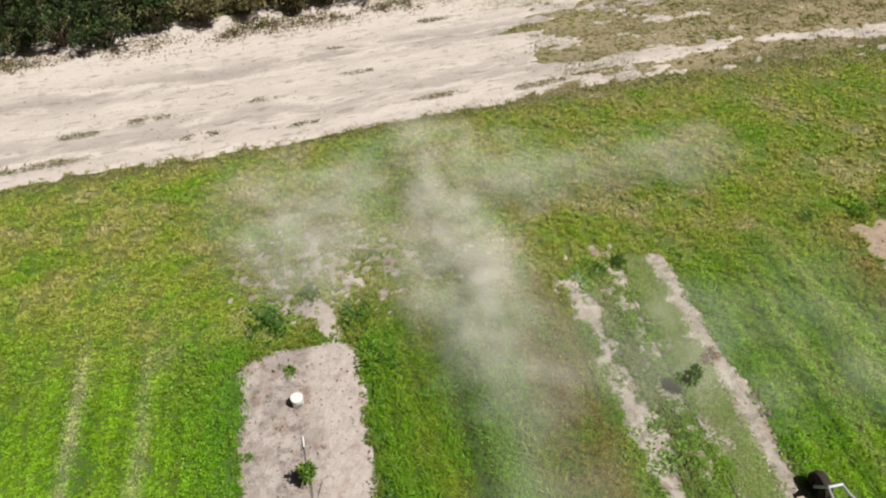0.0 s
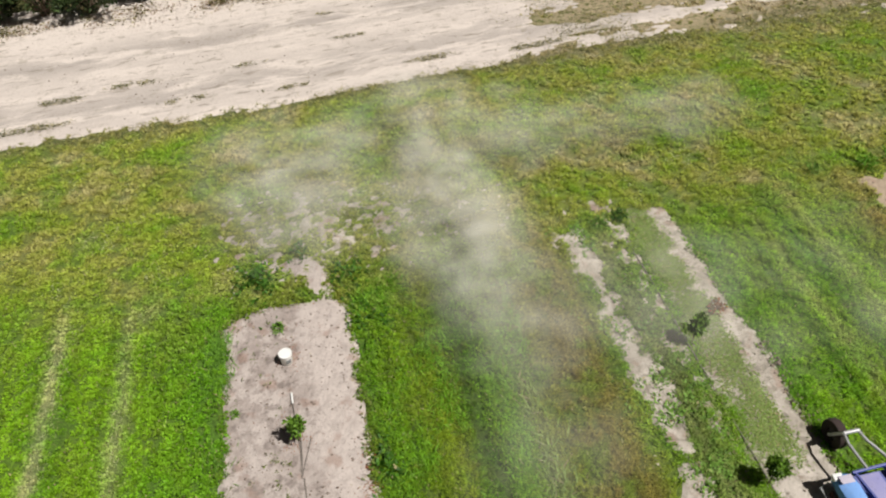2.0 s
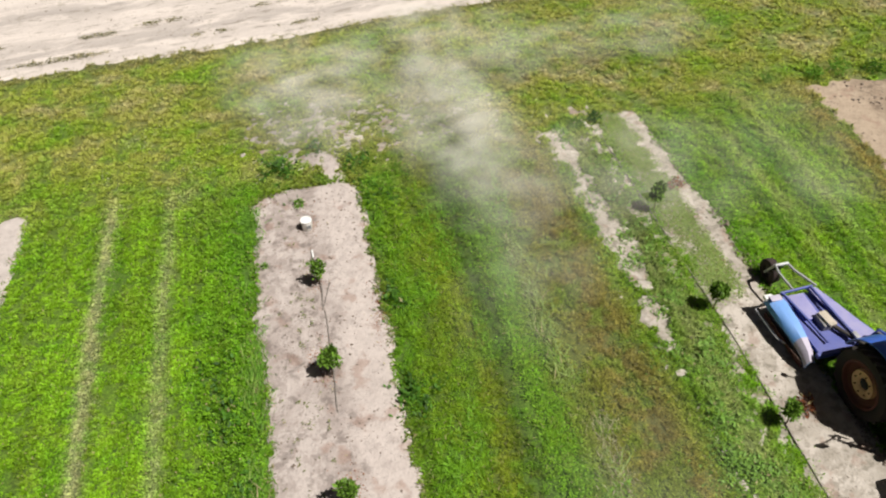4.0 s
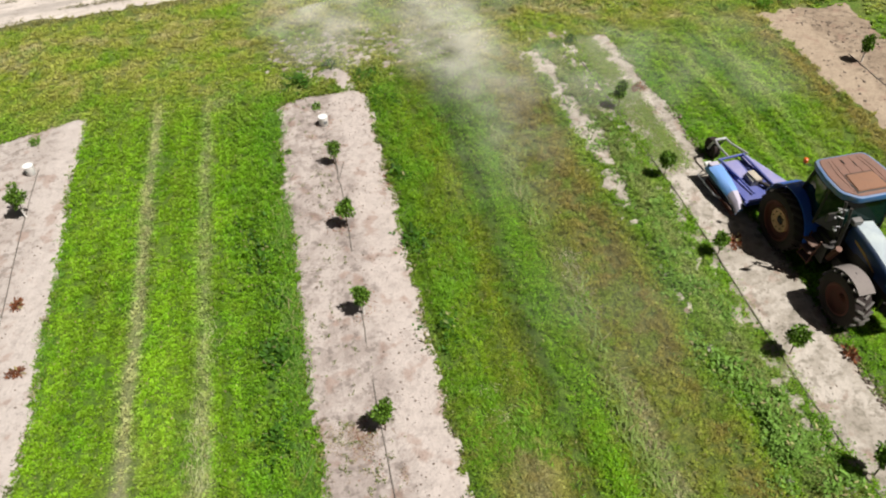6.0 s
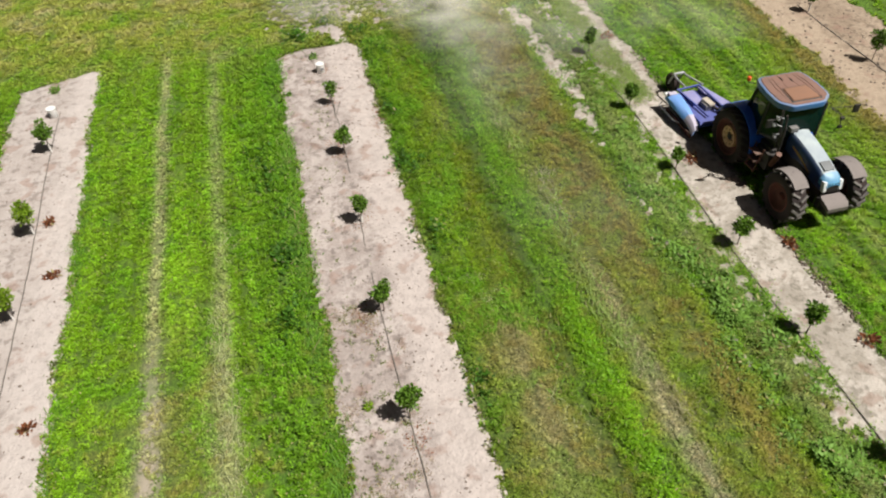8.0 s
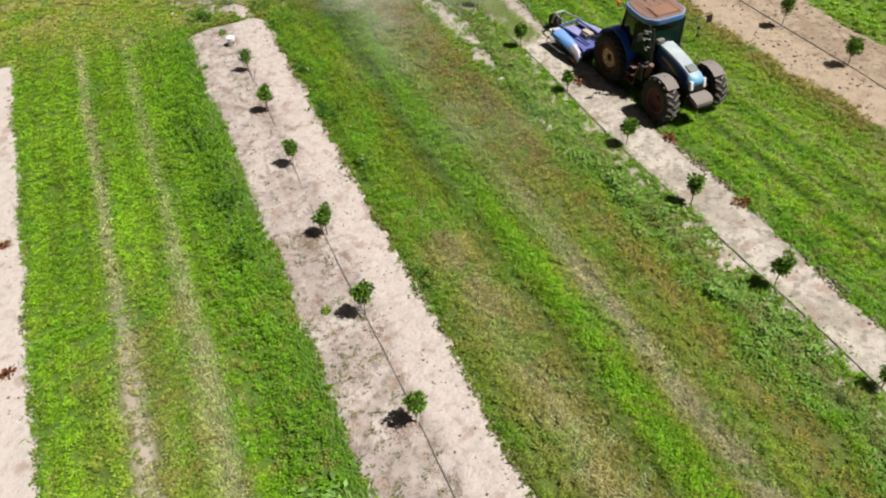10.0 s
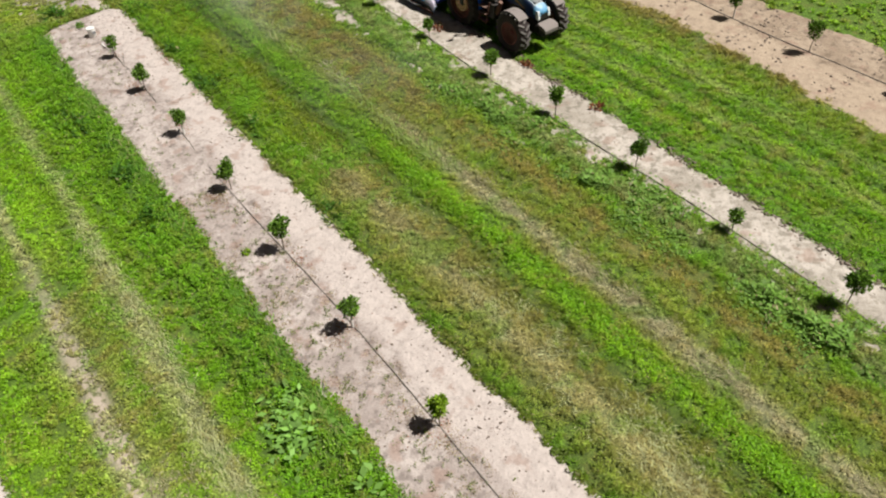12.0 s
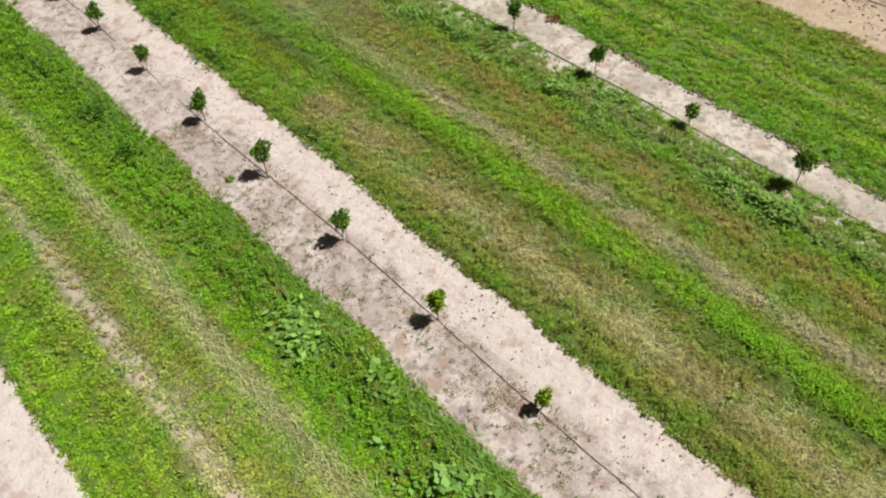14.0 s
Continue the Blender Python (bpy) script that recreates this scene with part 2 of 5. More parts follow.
def road_material():
    m = Mat("pale_sand_road", 0.95)
    x, y, _ = m.xyz()
    v = m.math("SUBTRACT", y, m.math("MULTIPLY", x, 0.115))
    v = m.math("ADD", v, m.math("MULTIPLY", m.math("SUBTRACT", m.noise(0.35, 3), 0.5), 0.8))
    pack = m.t.nodes.new("ShaderNodeCombineXYZ")
    m.put(pack.inputs[0], m.math("MULTIPLY", x, 0.22)), m.put(pack.inputs[1], v)
    streak, streak2 = m.noise(1.6, 5, pack.outputs[0], 0.65), m.noise(4.5, 4, pack.outputs[0], 0.65)
    pale, dull = (0.620, 0.550, 0.492), (0.375, 0.332, 0.298)
    t = m.ramp(m.math("DIVIDE", m.math("SUBTRACT", v, 14.0), 10.0), [(0.0, 0.25), (0.14, 0.35), (0.22, 0.9), (0.30, 0.7), (0.40, 0.25), (0.46, 0.4), (0.55, 1.0), (0.62, 0.5), (0.70, 0.05), (1.0, 0.1)])
    c = m.mix(m.math("MULTIPLY", t, m.step(streak, 0.36, 0.56)), pale, dull)
    c = m.mix(m.math("MULTIPLY", m.step(streak2, 0.56, 0.66), 0.55), c, (0.205, 0.175, 0.135))
    c = m.mix(m.math("MULTIPLY", m.step(m.noise(2.2, 5, rough=0.65), 0.56, 0.68), 0.4), c, (0.24, 0.21, 0.155))
    c = m.mix(m.math("MULTIPLY", m.step(m.noise(14.0, 3), 0.58, 0.70), 0.35), c, (0.22, 0.185, 0.14))
    m.colour(c)
    m.bump(m.math("ADD", m.noise(9.0, 4), m.noise(2.5, 3)), 0.4, 0.05)
    return m.m


def paint(name, colour, rough=0.4, dust=0.0, dust_colour=(0.42, 0.36, 0.30), metal=0.0, grime=0.25, grime_colour=(0.05, 0.035, 0.025)):
    """Machine paint with settled dust on what faces upward, and grime in patches."""
    m = Mat(name, rough, metal)
    obj = m.tex.outputs["Object"]
    n1, n2 = m.noise(3.0, 4, obj), m.noise(22.0, 3, obj)
    c = m.mix(m.math("MULTIPLY", m.step(n1, 0.45, 0.75), grime), colour, grime_colour)
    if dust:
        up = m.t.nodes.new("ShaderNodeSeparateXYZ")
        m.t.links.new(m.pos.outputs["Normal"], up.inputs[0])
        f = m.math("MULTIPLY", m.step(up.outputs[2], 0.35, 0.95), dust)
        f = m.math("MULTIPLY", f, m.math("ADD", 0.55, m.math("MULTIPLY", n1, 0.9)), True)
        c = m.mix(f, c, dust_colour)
        m.put(m.b.inputs["Roughness"], m.math("ADD", rough, m.math("MULTIPLY", f, 0.4), True))
    c = m.mix(m.math("MULTIPLY", m.step(n2, 0.55, 0.75), 0.25), c, grime_colour)
    m.colour(c)
    m.bump(n2, 0.12, 0.004)
    return m.m


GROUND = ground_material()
GRASS = leaf_material("meadow_grass_blades", None, 0.03, (0.7, 1.68))
HEADGRASS = leaf_material("headland_grass_blades", None, 0.04, (0.85, 1.55))
PALEBLADE = leaf_material("pale_long_blades", (0.230, 0.330, 0.075), 0.12, (0.75, 1.35))
WEED_DARK = leaf_material("dark_weed_leaves", (0.058, 0.150, 0.014), 0.03, (0.5, 1.5))
WEED = leaf_material("broad_weed_leaves", (0.150, 0.275, 0.045), 0.06)
WEED_BRIGHT = leaf_material("young_weed_leaves", (0.125, 0.275, 0.028), 0.03)
PALEWEED = leaf_material("pale_broad_weed_leaves", (0.195, 0.370, 0.072), 0.02, (0.65, 1.35))
LUSH = leaf_material("lush_green_blades", (0.150, 0.320, 0.018), 0.02, (0.5, 1.6))
CLIPPED = leaf_material("pale_cut_grass", (0.235, 0.325, 0.085), 0.10, (0.7, 1.3))
OVERHANG = leaf_material("soft_long_green_blades", (0.130, 0.275, 0.030), 0.03, (0.55, 1.5))
CLOVER = leaf_material("vivid_clover_leaves", (0.165, 0.355, 0.012), 0.0, (0.65, 1.4))
STRAWY = leaf_material("laid_dry_grass", (0.47, 0.495, 0.250), 0.2, (0.8, 1.4))
DULLSTRAW = leaf_material("grey_tan_dry_grass", (0.46, 0.42, 0.25), 0.2, (0.5, 1.3))
EDGE = leaf_material("dark_edge_weeds", (0.135, 0.190, 0.035), 0.18, (0.5, 1.4))
BEDWEED = leaf_material("olive_bed_weeds", (0.150, 0.195, 0.045), 0.15, (0.5, 1.5))
DULLTUFT = leaf_material("dull_road_tufts", (0.135, 0.138, 0.060), 0.3)
CITRUS = leaf_material("glossy_citrus_leaves", (0.088, 0.165, 0.020), 0.0, (0.4, 2.3), 0.4, 0.15)
CITRUS_YOUNG = leaf_material("yellowish_young_citrus_leaves", (0.17, 0.27, 0.020), 0.02, (0.6, 1.6), 0.4, 0.15)
SHRUB = leaf_material("dark_shrub_leaves", (0.034, 0.054, 0.017), 0.04, (0.3, 1.7), 0.5, 0.12, True)
LITTER = leaf_material("pinkish_dry_litter", (0.26, 0.18, 0.12), 0.3, (0.5, 1.5), 0.8)
SHRUB_DRY = leaf_material("half_dry_shrub_leaves", (0.13, 0.115, 0.05), 0.25, (0.5, 1.5), 0.6)
DRY = leaf_material("red_brown_dry_leaves", (0.25, 0.095, 0.045), 0.15, (0.5, 1.5), 0.7)
SAND_A = sand_material("pale_pinkish_sand", (0.466, 0.406, 0.368), (0.292, 0.242, 0.215), (0.120, 0.094, 0.080), (0.35, 0.75))
SAND_L = sand_material("pale_white_sand", (0.470, 0.416, 0.380), (0.385, 0.330, 0.295), (0.150, 0.120, 0.100), (-8.2, -7.6))
SAND_R = sand_material("pale_grey_sand", (0.500, 0.448, 0.388), (0.298, 0.262, 0.212), (0.120, 0.105, 0.070))
SAND_RR = sand_material("tan_sand_with_dry_litter", (0.370, 0.290, 0.210), (0.245, 0.182, 0.126), (0.090, 0.062, 0.042), (16.9, 17.5, "left"))
ROAD = road_material()
BARK = paint("grey_brown_bark", (0.16, 0.115, 0.08), 0.85, grime=0.5)
WRAP = paint("white_trunk_wrap", (0.72, 0.70, 0.66), 0.7, grime=0.15)
HOSE = paint("black_polythene_hose", (0.02, 0.02, 0.02), 0.5, 0.5, grime=0.0)
CLOD = paint("dark_soil_crumbs", (0.21, 0.165, 0.13), 0.95)
WHITE = paint("white_plastic", (0.80, 0.80, 0.77), 0.35, grime=0.12)
GREY = paint("grey_plastic", (0.20, 0.21, 0.21), 0.5)
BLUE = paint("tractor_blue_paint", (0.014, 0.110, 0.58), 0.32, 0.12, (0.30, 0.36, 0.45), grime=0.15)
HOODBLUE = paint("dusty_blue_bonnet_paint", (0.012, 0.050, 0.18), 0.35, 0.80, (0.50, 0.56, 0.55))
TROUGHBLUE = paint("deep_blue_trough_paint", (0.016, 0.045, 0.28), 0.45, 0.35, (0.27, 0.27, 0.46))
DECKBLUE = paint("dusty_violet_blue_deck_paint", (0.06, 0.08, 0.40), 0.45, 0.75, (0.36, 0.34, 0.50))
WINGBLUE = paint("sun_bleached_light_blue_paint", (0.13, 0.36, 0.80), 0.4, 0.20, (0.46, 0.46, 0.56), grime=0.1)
CAPBEIGE = paint("dusty_beige_paint", (0.52, 0.46, 0.36), 0.6, 0.3)
WORNPINK = paint("pinkish_worn_paint", (0.46, 0.42, 0.52), 0.6, 0.3, (0.52, 0.47, 0.50), grime=0.2)
RIMBLUE = paint("chipped_blue_roof_edge", (0.04, 0.15, 0.37), 0.45, 0.35, (0.33, 0.36, 0.40), grime=0.8, grime_colour=(0.22, 0.21, 0.21))
RUSTROOF = paint("rusty_brown_dusty_roof", (0.20, 0.095, 0.065), 0.8, 0.35, (0.31, 0.215, 0.175), grime=0.8, grime_colour=(0.09, 0.040, 0.028))
RUSTHATCH = paint("orange_rust_hatch", (0.25, 0.115, 0.06), 0.8, 0.3, (0.33, 0.22, 0.165), grime=0.7, grime_colour=(0.12, 0.055, 0.035))
TYRE = paint("dark_dusty_tyre_rubber", (0.020, 0.013, 0.012), 0.85, 0.4, (0.07, 0.052, 0.045), grime=0.6, grime_colour=(0.045, 0.022, 0.017))
TREAD = paint("worn_grey_tread", (0.032, 0.026, 0.024), 0.85, 0.5, (0.13, 0.105, 0.09), grime=0.2)
IRONTREAD = paint("dusty_grey_tread", (0.15, 0.138, 0.128), 0.9, 0.5, (0.27, 0.24, 0.22), grime=0.2)
REDRIM = paint("dark_red_brown_rim", (0.115, 0.026, 0.018), 0.7, 0.2, (0.2, 0.12, 0.09))
TANDISC = paint("ochre_wheel_disc", (0.74, 0.46, 0.26), 0.65, grime=0.3, grime_colour=(0.30, 0.11, 0.06))
BLACK = paint("black_machine_iron", (0.015, 0.014, 0.014), 0.55, 0.25, (0.12, 0.10, 0.08))
RUST = paint("rusty_iron", (0.14, 0.055, 0.035), 0.85, 0.2)
IRON = paint("grey_worn_iron", (0.20, 0.20, 0.20), 0.5, 0.3, (0.35, 0.32, 0.29), 0.3)
STEEL = paint("pale_worn_steel", (0.42, 0.43, 0.45), 0.45, 0.3, (0.45, 0.43, 0.40), 0.4)
FENDER = paint("dusty_grey_brown_mudguard", (0.15, 0.13, 0.12), 0.7, 0.7, (0.27, 0.235, 0.215))
NOSEBLUE = paint("light_blue_nose_paint", (0.10, 0.33, 0.55), 0.35, 0.35, (0.46, 0.56, 0.60), grime=0.1)
ORANGE = paint("orange_beacon_plastic", (0.75, 0.12, 0.02), 0.3, grime=0.05)
GOLD = paint("gold_stripe", (0.50, 0.30, 0.08), 0.5)
LAMP = paint("clear_headlamp", (0.75, 0.77, 0.78), 0.15, grime=0.05)


def glass_material():
    m = Mat("green_tinted_cab_glass", 0.04)
    m.colour((0.003, 0.018, 0.014))
    m.b.inputs["Transmission Weight"].default_value = 0.08
    m.b.inputs["IOR"].default_value = 1.28
    return m.m


GLASS = glass_material()


# ---- helpers for meshes ----
def part(name, bm, material, parent, label="", smooth=True):
    me = bpy.data.meshes.new(name)
    if smooth:
        for fc in bm.faces:
            fc.smooth = True
    bm.to_mesh(me)
    bm.free()
    me.materials.append(material)
    if smooth:
        me.set_sharp_from_angle(angle=radians(38))
    ob = new(name, me)
    ob.parent = parent
    return tagged(ob, label)


def array_mesh(name, verts, faces, material):
    """A mesh from numpy arrays; all faces have the same number of corners."""
    me = bpy.data.meshes.new(name)
    n, k = len(faces), faces.shape[1]
    me.vertices.add(len(verts)), me.loops.add(n * k), me.polygons.add(n)
    me.vertices.foreach_set("co", np.ascontiguousarray(verts, np.float32).ravel())
    me.loops.foreach_set("vertex_index", np.ascontiguousarray(faces, np.int32).ravel())
    me.polygons.foreach_set("loop_start", np.arange(0, n * k, k, dtype=np.int32))
    me.update(calc_edges=True)
    me.materials.append(material)
    return me


def box(bm, c, s, bevel=0.0, turn=None):
    m = Matrix.Translation(c) @ (turn or Matrix.Identity(4)) @ Matrix.Diagonal((*s, 1))
    made = bmesh.ops.create_cube(bm, size=1.0, matrix=m)
    if bevel:
        edges = list({e for v in made["verts"] for e in v.link_edges})
        bmesh.ops.bevel(bm, geom=edges, offset=bevel, segments=2, affect="EDGES", profile=0.6)
    return bm


def tube(bm, points, radii, sides=8, caps=True):
    """A round bar through points."""
    pts = [Vector(p) for p in points]
    radii = radii if isinstance(radii, (list, tuple)) else [radii] * len(pts)
    rings = []
    for k, p in enumerate(pts):
        d = (pts[min(k + 1, len(pts) - 1)] - pts[max(k - 1, 0)]).normalized()
        a = d.orthogonal().normalized() if k == 0 else (a - d * a.dot(d)).normalized()
        b = d.cross(a)
        rings.append([bm.verts.new(p + radii[k] * (math.cos(t) * a + math.sin(t) * b)) for t in (2 * math.pi * q / sides for q in range(sides))])
    for r, s in zip(rings, rings[1:]):
        for q in range(sides):
            bm.faces.new((r[q], r[(q + 1) % sides], s[(q + 1) % sides], s[q]))
    if caps:
        bm.faces.new(rings[0][::-1])
        bm.faces.new(rings[-1])
    return bm


def lathe(bm, profile, centre, sides=40, axis="y"):
    """A body turned round the y axis (or z) from pairs of radius and offset along it."""
    cx, cy, cz = centre
    rings = []
    for q in range(sides):
        t = 2 * math.pi * q / sides
        c, s = math.cos(t), math.sin(t)
        rings.append([bm.verts.new((cx + r * c, cy + o, cz + r * s) if axis == "y" else (cx + r * c, cy + r * s, cz + o)) for r, o in profile])
    for q in range(sides):
        a, b = rings[q], rings[(q + 1) % sides]
        for k in range(len(profile) - 1):
            bm.faces.new((a[k], a[k + 1], b[k + 1], b[k]))
    bmesh.ops.recalc_face_normals(bm, faces=bm.faces)
    return bm


def loft(bm, sections, cap=True):
    rings = [[bm.verts.new(p) for p in s] for s in sections]
    n = len(rings[0])
    for a, b in zip(rings, rings[1:]):
        for k in range(n):
            bm.faces.new((a[k], a[(k + 1) % n], b[(k + 1) % n], b[k]))
    if cap:
        bm.faces.new(rings[0][::-1])
        bm.faces.new(rings[-1])
    bmesh.ops.recalc_face_normals(bm, faces=bm.faces)
    return bm


def thing(name, x, y, z=0.0, rz=0.0, label="", category="", group="", kind=""):
    ob = new(name)
    ob.matrix_world = pose(x, y, z, 0, 0, rz)
    ob.empty_display_size = 0.2
    return tagged(ob, label, category, group, kind)


# ---- ground ----
def ground():
    def axis(lo, hi, step):
        core = np.arange(lo, hi + 1e-6, step)
        out = np.array([3, 8, 16, 30, 55, 100, 200, 400, 900, 2500.0])
        return np.concatenate([lo - out[::-1], core, hi + out])

    xs, ys = axis(-26, 36, 0.5), axis(-42, 44, 0.5)
    gx, gy = np.meshgrid(xs, ys)
    verts = np.stack([gx, gy, height(gx, gy)], -1).reshape(-1, 3)
    w = len(xs)
    i = (np.arange(len(ys) - 1)[:, None] * w + np.arange(w - 1)).ravel()
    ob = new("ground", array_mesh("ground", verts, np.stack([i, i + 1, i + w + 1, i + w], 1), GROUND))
    tagged(ob, "flat field of mown green grass and weeds in strips", "ground", kind="structure")


def smin(*args):
    out = args[0]
    for a in args[1:]:
        out = np.minimum(out, a)
    return out


def mask_a(x, y):
    e = 0.10 * fbm(x, y, 0.5, 11) + 0.05 * fbm(x, y, 2.3, 12, 5)
    left = -1.10 - 0.012 * np.clip(y + 10, 0, 20)
    d = smin(x - left, 1.57 - x, (6.1 - y) * 0.9, 7.0 - y - 0.9 * np.abs(x - 0.2)) + e
    tip = np.maximum(0.24 - np.hypot((x - 0.50) * 0.7, (y - 7.45) * 0.8), 0.22 - np.hypot(x - 0.98 + 0.2 * (y - 6.8), (y - 6.8) * 0.40)) + 0.16 * fbm(x, y, 3.0, 14)
    return np.maximum(d, tip)


def mask_l(x, y):
    e = 0.10 * fbm(x, y, 0.5, 21) + 0.05 * fbm(x, y, 2.3, 22, 5)
    return smin(x + 9.55, -7.06 - 0.02 * np.clip(y, -10, 6) - x, (6.75 + 0.35 * (x + 7.1) - y) * 0.9, 9.0 - y - 1.0 * np.abs(x + 7.9)) + e


def edge_r(y):
    """The east edge of the half overgrown bed."""
    return np.interp(y, [-30, -21, -19, -16, -9, -3.5, 3, 8], [9.7, 9.82, 10.0, 10.12, 10.27, 10.38, 10.5, 10.3])


def mask_r(x, y):
    e = 0.09 * fbm(x, y, 0.6, 31) + 0.07 * fbm(x, y, 3.5, 32, 3)
    thin = np.clip((y + 3.5) / 3.0, 0, 1) * (0.30 + 0.5 * fbm(x, y, 1.3, 33))
    main = smin(x - 8.92 - 0.03 * np.clip(y, 0, 8), edge_r(y) - x, 7.6 - y) + e - np.clip(thin, 0, 1) * 0.25
    wide = 0.27 - 0.055 * np.clip(2.5 - y, 0, 4.5)
    wander = np.abs(x - 7.56 - 0.14 * np.sin(y * 0.7) - 0.03 * np.clip(y - 3, 0, 5))
    side = smin(wide - wander, 7.0 - y) + 0.20 * fbm(x, y, 1.1, 34) + 0.30 * fbm(x, y, 2.6, 35, 4) - 0.25 * np.clip(-y - 1.0, 0, 9)
    flecks = 0.85 * fbm(x * 1.5, y, 4.6, 36, 4) - 0.42 - 0.06 * np.clip(-y - 8, 0, 5) - 2.4 * np.clip(np.abs(x - 7.5 - 0.02 * np.clip(y + 8, -16, 0)) - 0.06, 0, 9)
    pale = 0.80 * fbm(x * 1.3, y, 4.4, 37, 4) - 0.18 - 1.6 * np.clip(np.abs(x - 8.68) - 0.2, 0, 9)
    return np.maximum(np.maximum(main, side), np.minimum(np.maximum(flecks, pale), 0.25))


def mask_rr(x, y):
    e = 0.3 * fbm(x, y, 0.6, 41) + 0.12 * fbm(x, y, 3, 42, 2)
    return smin(x - 15.80 - 0.03 * np.clip(y + 6, -10, 10), 19.35 - x, 7.2 - y) + e


def road_south(x):
    return np.interp(x, [-40, -8.3, -1.6, 4, 9.4, 14.5, 23, 60], [13.6, 14.1, 14.55, 15.1, 15.75, 15.95, 16.0, 16.4])


def mask_road(x, y):
    e = 0.22 * fbm(x, y, 0.8, 51) + 0.10 * fbm(x, y, 3, 52, 2)
    north = np.interp(x, [-40, -9.8, -1.2, 1.1, 8, 30], [20.6, 22.9, 23.6, 25.0, 27.0, 31.0])
    body = smin(y - road_south(x), north - y) + e
    isle = smin(x - 9.4 - 0.5 * np.abs(y - 19.2) , 21.0 + 0.10 * (x - 9) - y, y - road_south(x) - 0.3)
    isle = np.minimum(isle, 0.45) + 0.30 * fbm(x, y, 0.5, 54) + 0.30 * fbm(x, y, 1.6, 56, 4) + 1.4 * fbm(x * 0.16, y - 0.08 * x, 1.3, 57, 4) + 0.35 * fbm(x, y, 5.0, 57, 3) - 0.15
    line = np.interp(x, [4, 9, 13, 16, 19, 22, 26], [0.42, 0.38, 0.30, 0.20, 0.06, 0.26, 0.12]) - np.abs(y - np.interp(x, [4, 9, 17, 23, 60], [16.6, 16.9, 17.6, 17.3, 17.3])) + 0.10 * fbm(x, y, 0.7, 55) + 0.38 * fbm(x * 0.4, y, 2.2, 59, 4)
    gap = (0.35 - 0.1 * np.clip(x - 9, 0, 12)) - 0.12 + 0.8 * fbm(x * 0.2, y - 0.08 * x, 1.2, 58) + 0.9 * fbm(x * 0.4, y - 0.08 * x, 3.4, 60, 4)
    far = np.clip((x - 8.0) / 3.0, 0, 1)
    d = smin(body, np.maximum(-isle, smin(line, body)))
    d = d * (1 - far) + far * np.minimum(d, np.maximum(np.clip(gap, -0.5, 0.5), line))
    return d


ROAD_TUFTS = [(-4.2, 16.9, 1.0, 0.2), (-2.4, 15.6, 0.9, 0.2), (-6.4, 16.4, 0.9, 0.2), (-7.4, 14.95, 1.9, 0.25), (5.7, 16.3, 1.1, 0.18), (9.3, 16.3, 1.6, 0.18),
              (3.2, 18.4, 0.7, 0.12), (-0.4, 17.3, 0.7, 0.12), (-10.5, 16.2, 1.2, 0.2), (6.5, 21.6, 0.9, 0.2), (2.4, 20.2, 0.6, 0.1), (1.0, 15.6, 1.2, 0.15)]


def on_tufts(x, y):
    grown = np.zeros_like(x)
    for cx, cy, a, b in ROAD_TUFTS:
        grown = np.maximum(grown, 1 - np.hypot((x - cx) / a, (y - cy - 0.10 * (x - cx)) / b))
    return np.clip(grown * 2.4, 0, 1) * (fbm(x, y, 2.0, 62, 3) > -0.25)


def mask_head(x, y):
    """The worn pale patch on the headland."""
    return np.minimum(0.35, 0.75 - 0.7 * np.hypot((x - 1.5) * 0.45, y - 8.6) + 1.6 * fbm(x, y, 5.6, 71, 4) - 0.50)


def sheet(name, mask, x0, x1, y0, y1, step, material, label, category):
    gx, gy = np.meshgrid(np.arange(x0, x1, step), np.arange(y0, y1, step))
    m = mask(gx, gy)
    z = height(gx, gy) + 0.004 + 0.028 * np.clip((m + 0.06) / 0.13, -1, 1) + 0.012 * fbm(gx, gy, 3.0, 81, 3) * np.clip(m / 0.2, 0, 1)
    w = gx.shape[1]
    i = (np.arange(gx.shape[0] - 1)[:, None] * w + np.arange(w - 1)).ravel()
    f = np.stack([i, i + 1, i + w + 1, i + w], 1)
    f = f[(m.ravel()[f] > -0.26).any(1)]
    used, f = np.unique(f, return_inverse=True)
    verts = np.stack([gx, gy, z], -1).reshape(-1, 3)[used]
    me = array_mesh(name, verts, f.reshape(-1, 4), material)
    me.shade_smooth()
    return tagged(new(name, me), label, category, kind="structure")


ground()
sheet("planting_bed_a", mask_a, -1.7, 2.1, -34, 8.2, 0.07, SAND_A, "long bare bed of pale pinkish sand with dark crumbs", "planting bed")
sheet("planting_bed_l", mask_l, -10.2, -6.3, -34, 8.5, 0.09, SAND_L, "long bare bed of pale sand beside green grass", "planting bed")
sheet("planting_bed_r", mask_r, 6.6, 11.2, -34, 8.2, 0.08, SAND_R, "pale sandy bed half overgrown with low weeds", "planting bed")
sheet("planting_bed_rr", mask_rr, 15.0, 19.8, -34, 9.2, 0.11, SAND_RR, "tan sandy bed with dry brown litter", "planting bed")
sheet("dirt_road", mask_road, -40, 40, 13, 30, 0.13, ROAD, "wide pale sandy farm road with worn wheel tracks", "dirt road")
sheet("worn_patch", mask_head, -1.5, 6.5, 6.6, 11.2, 0.08, SAND_R, "worn pale bare patch in the headland grass", "bare ground")


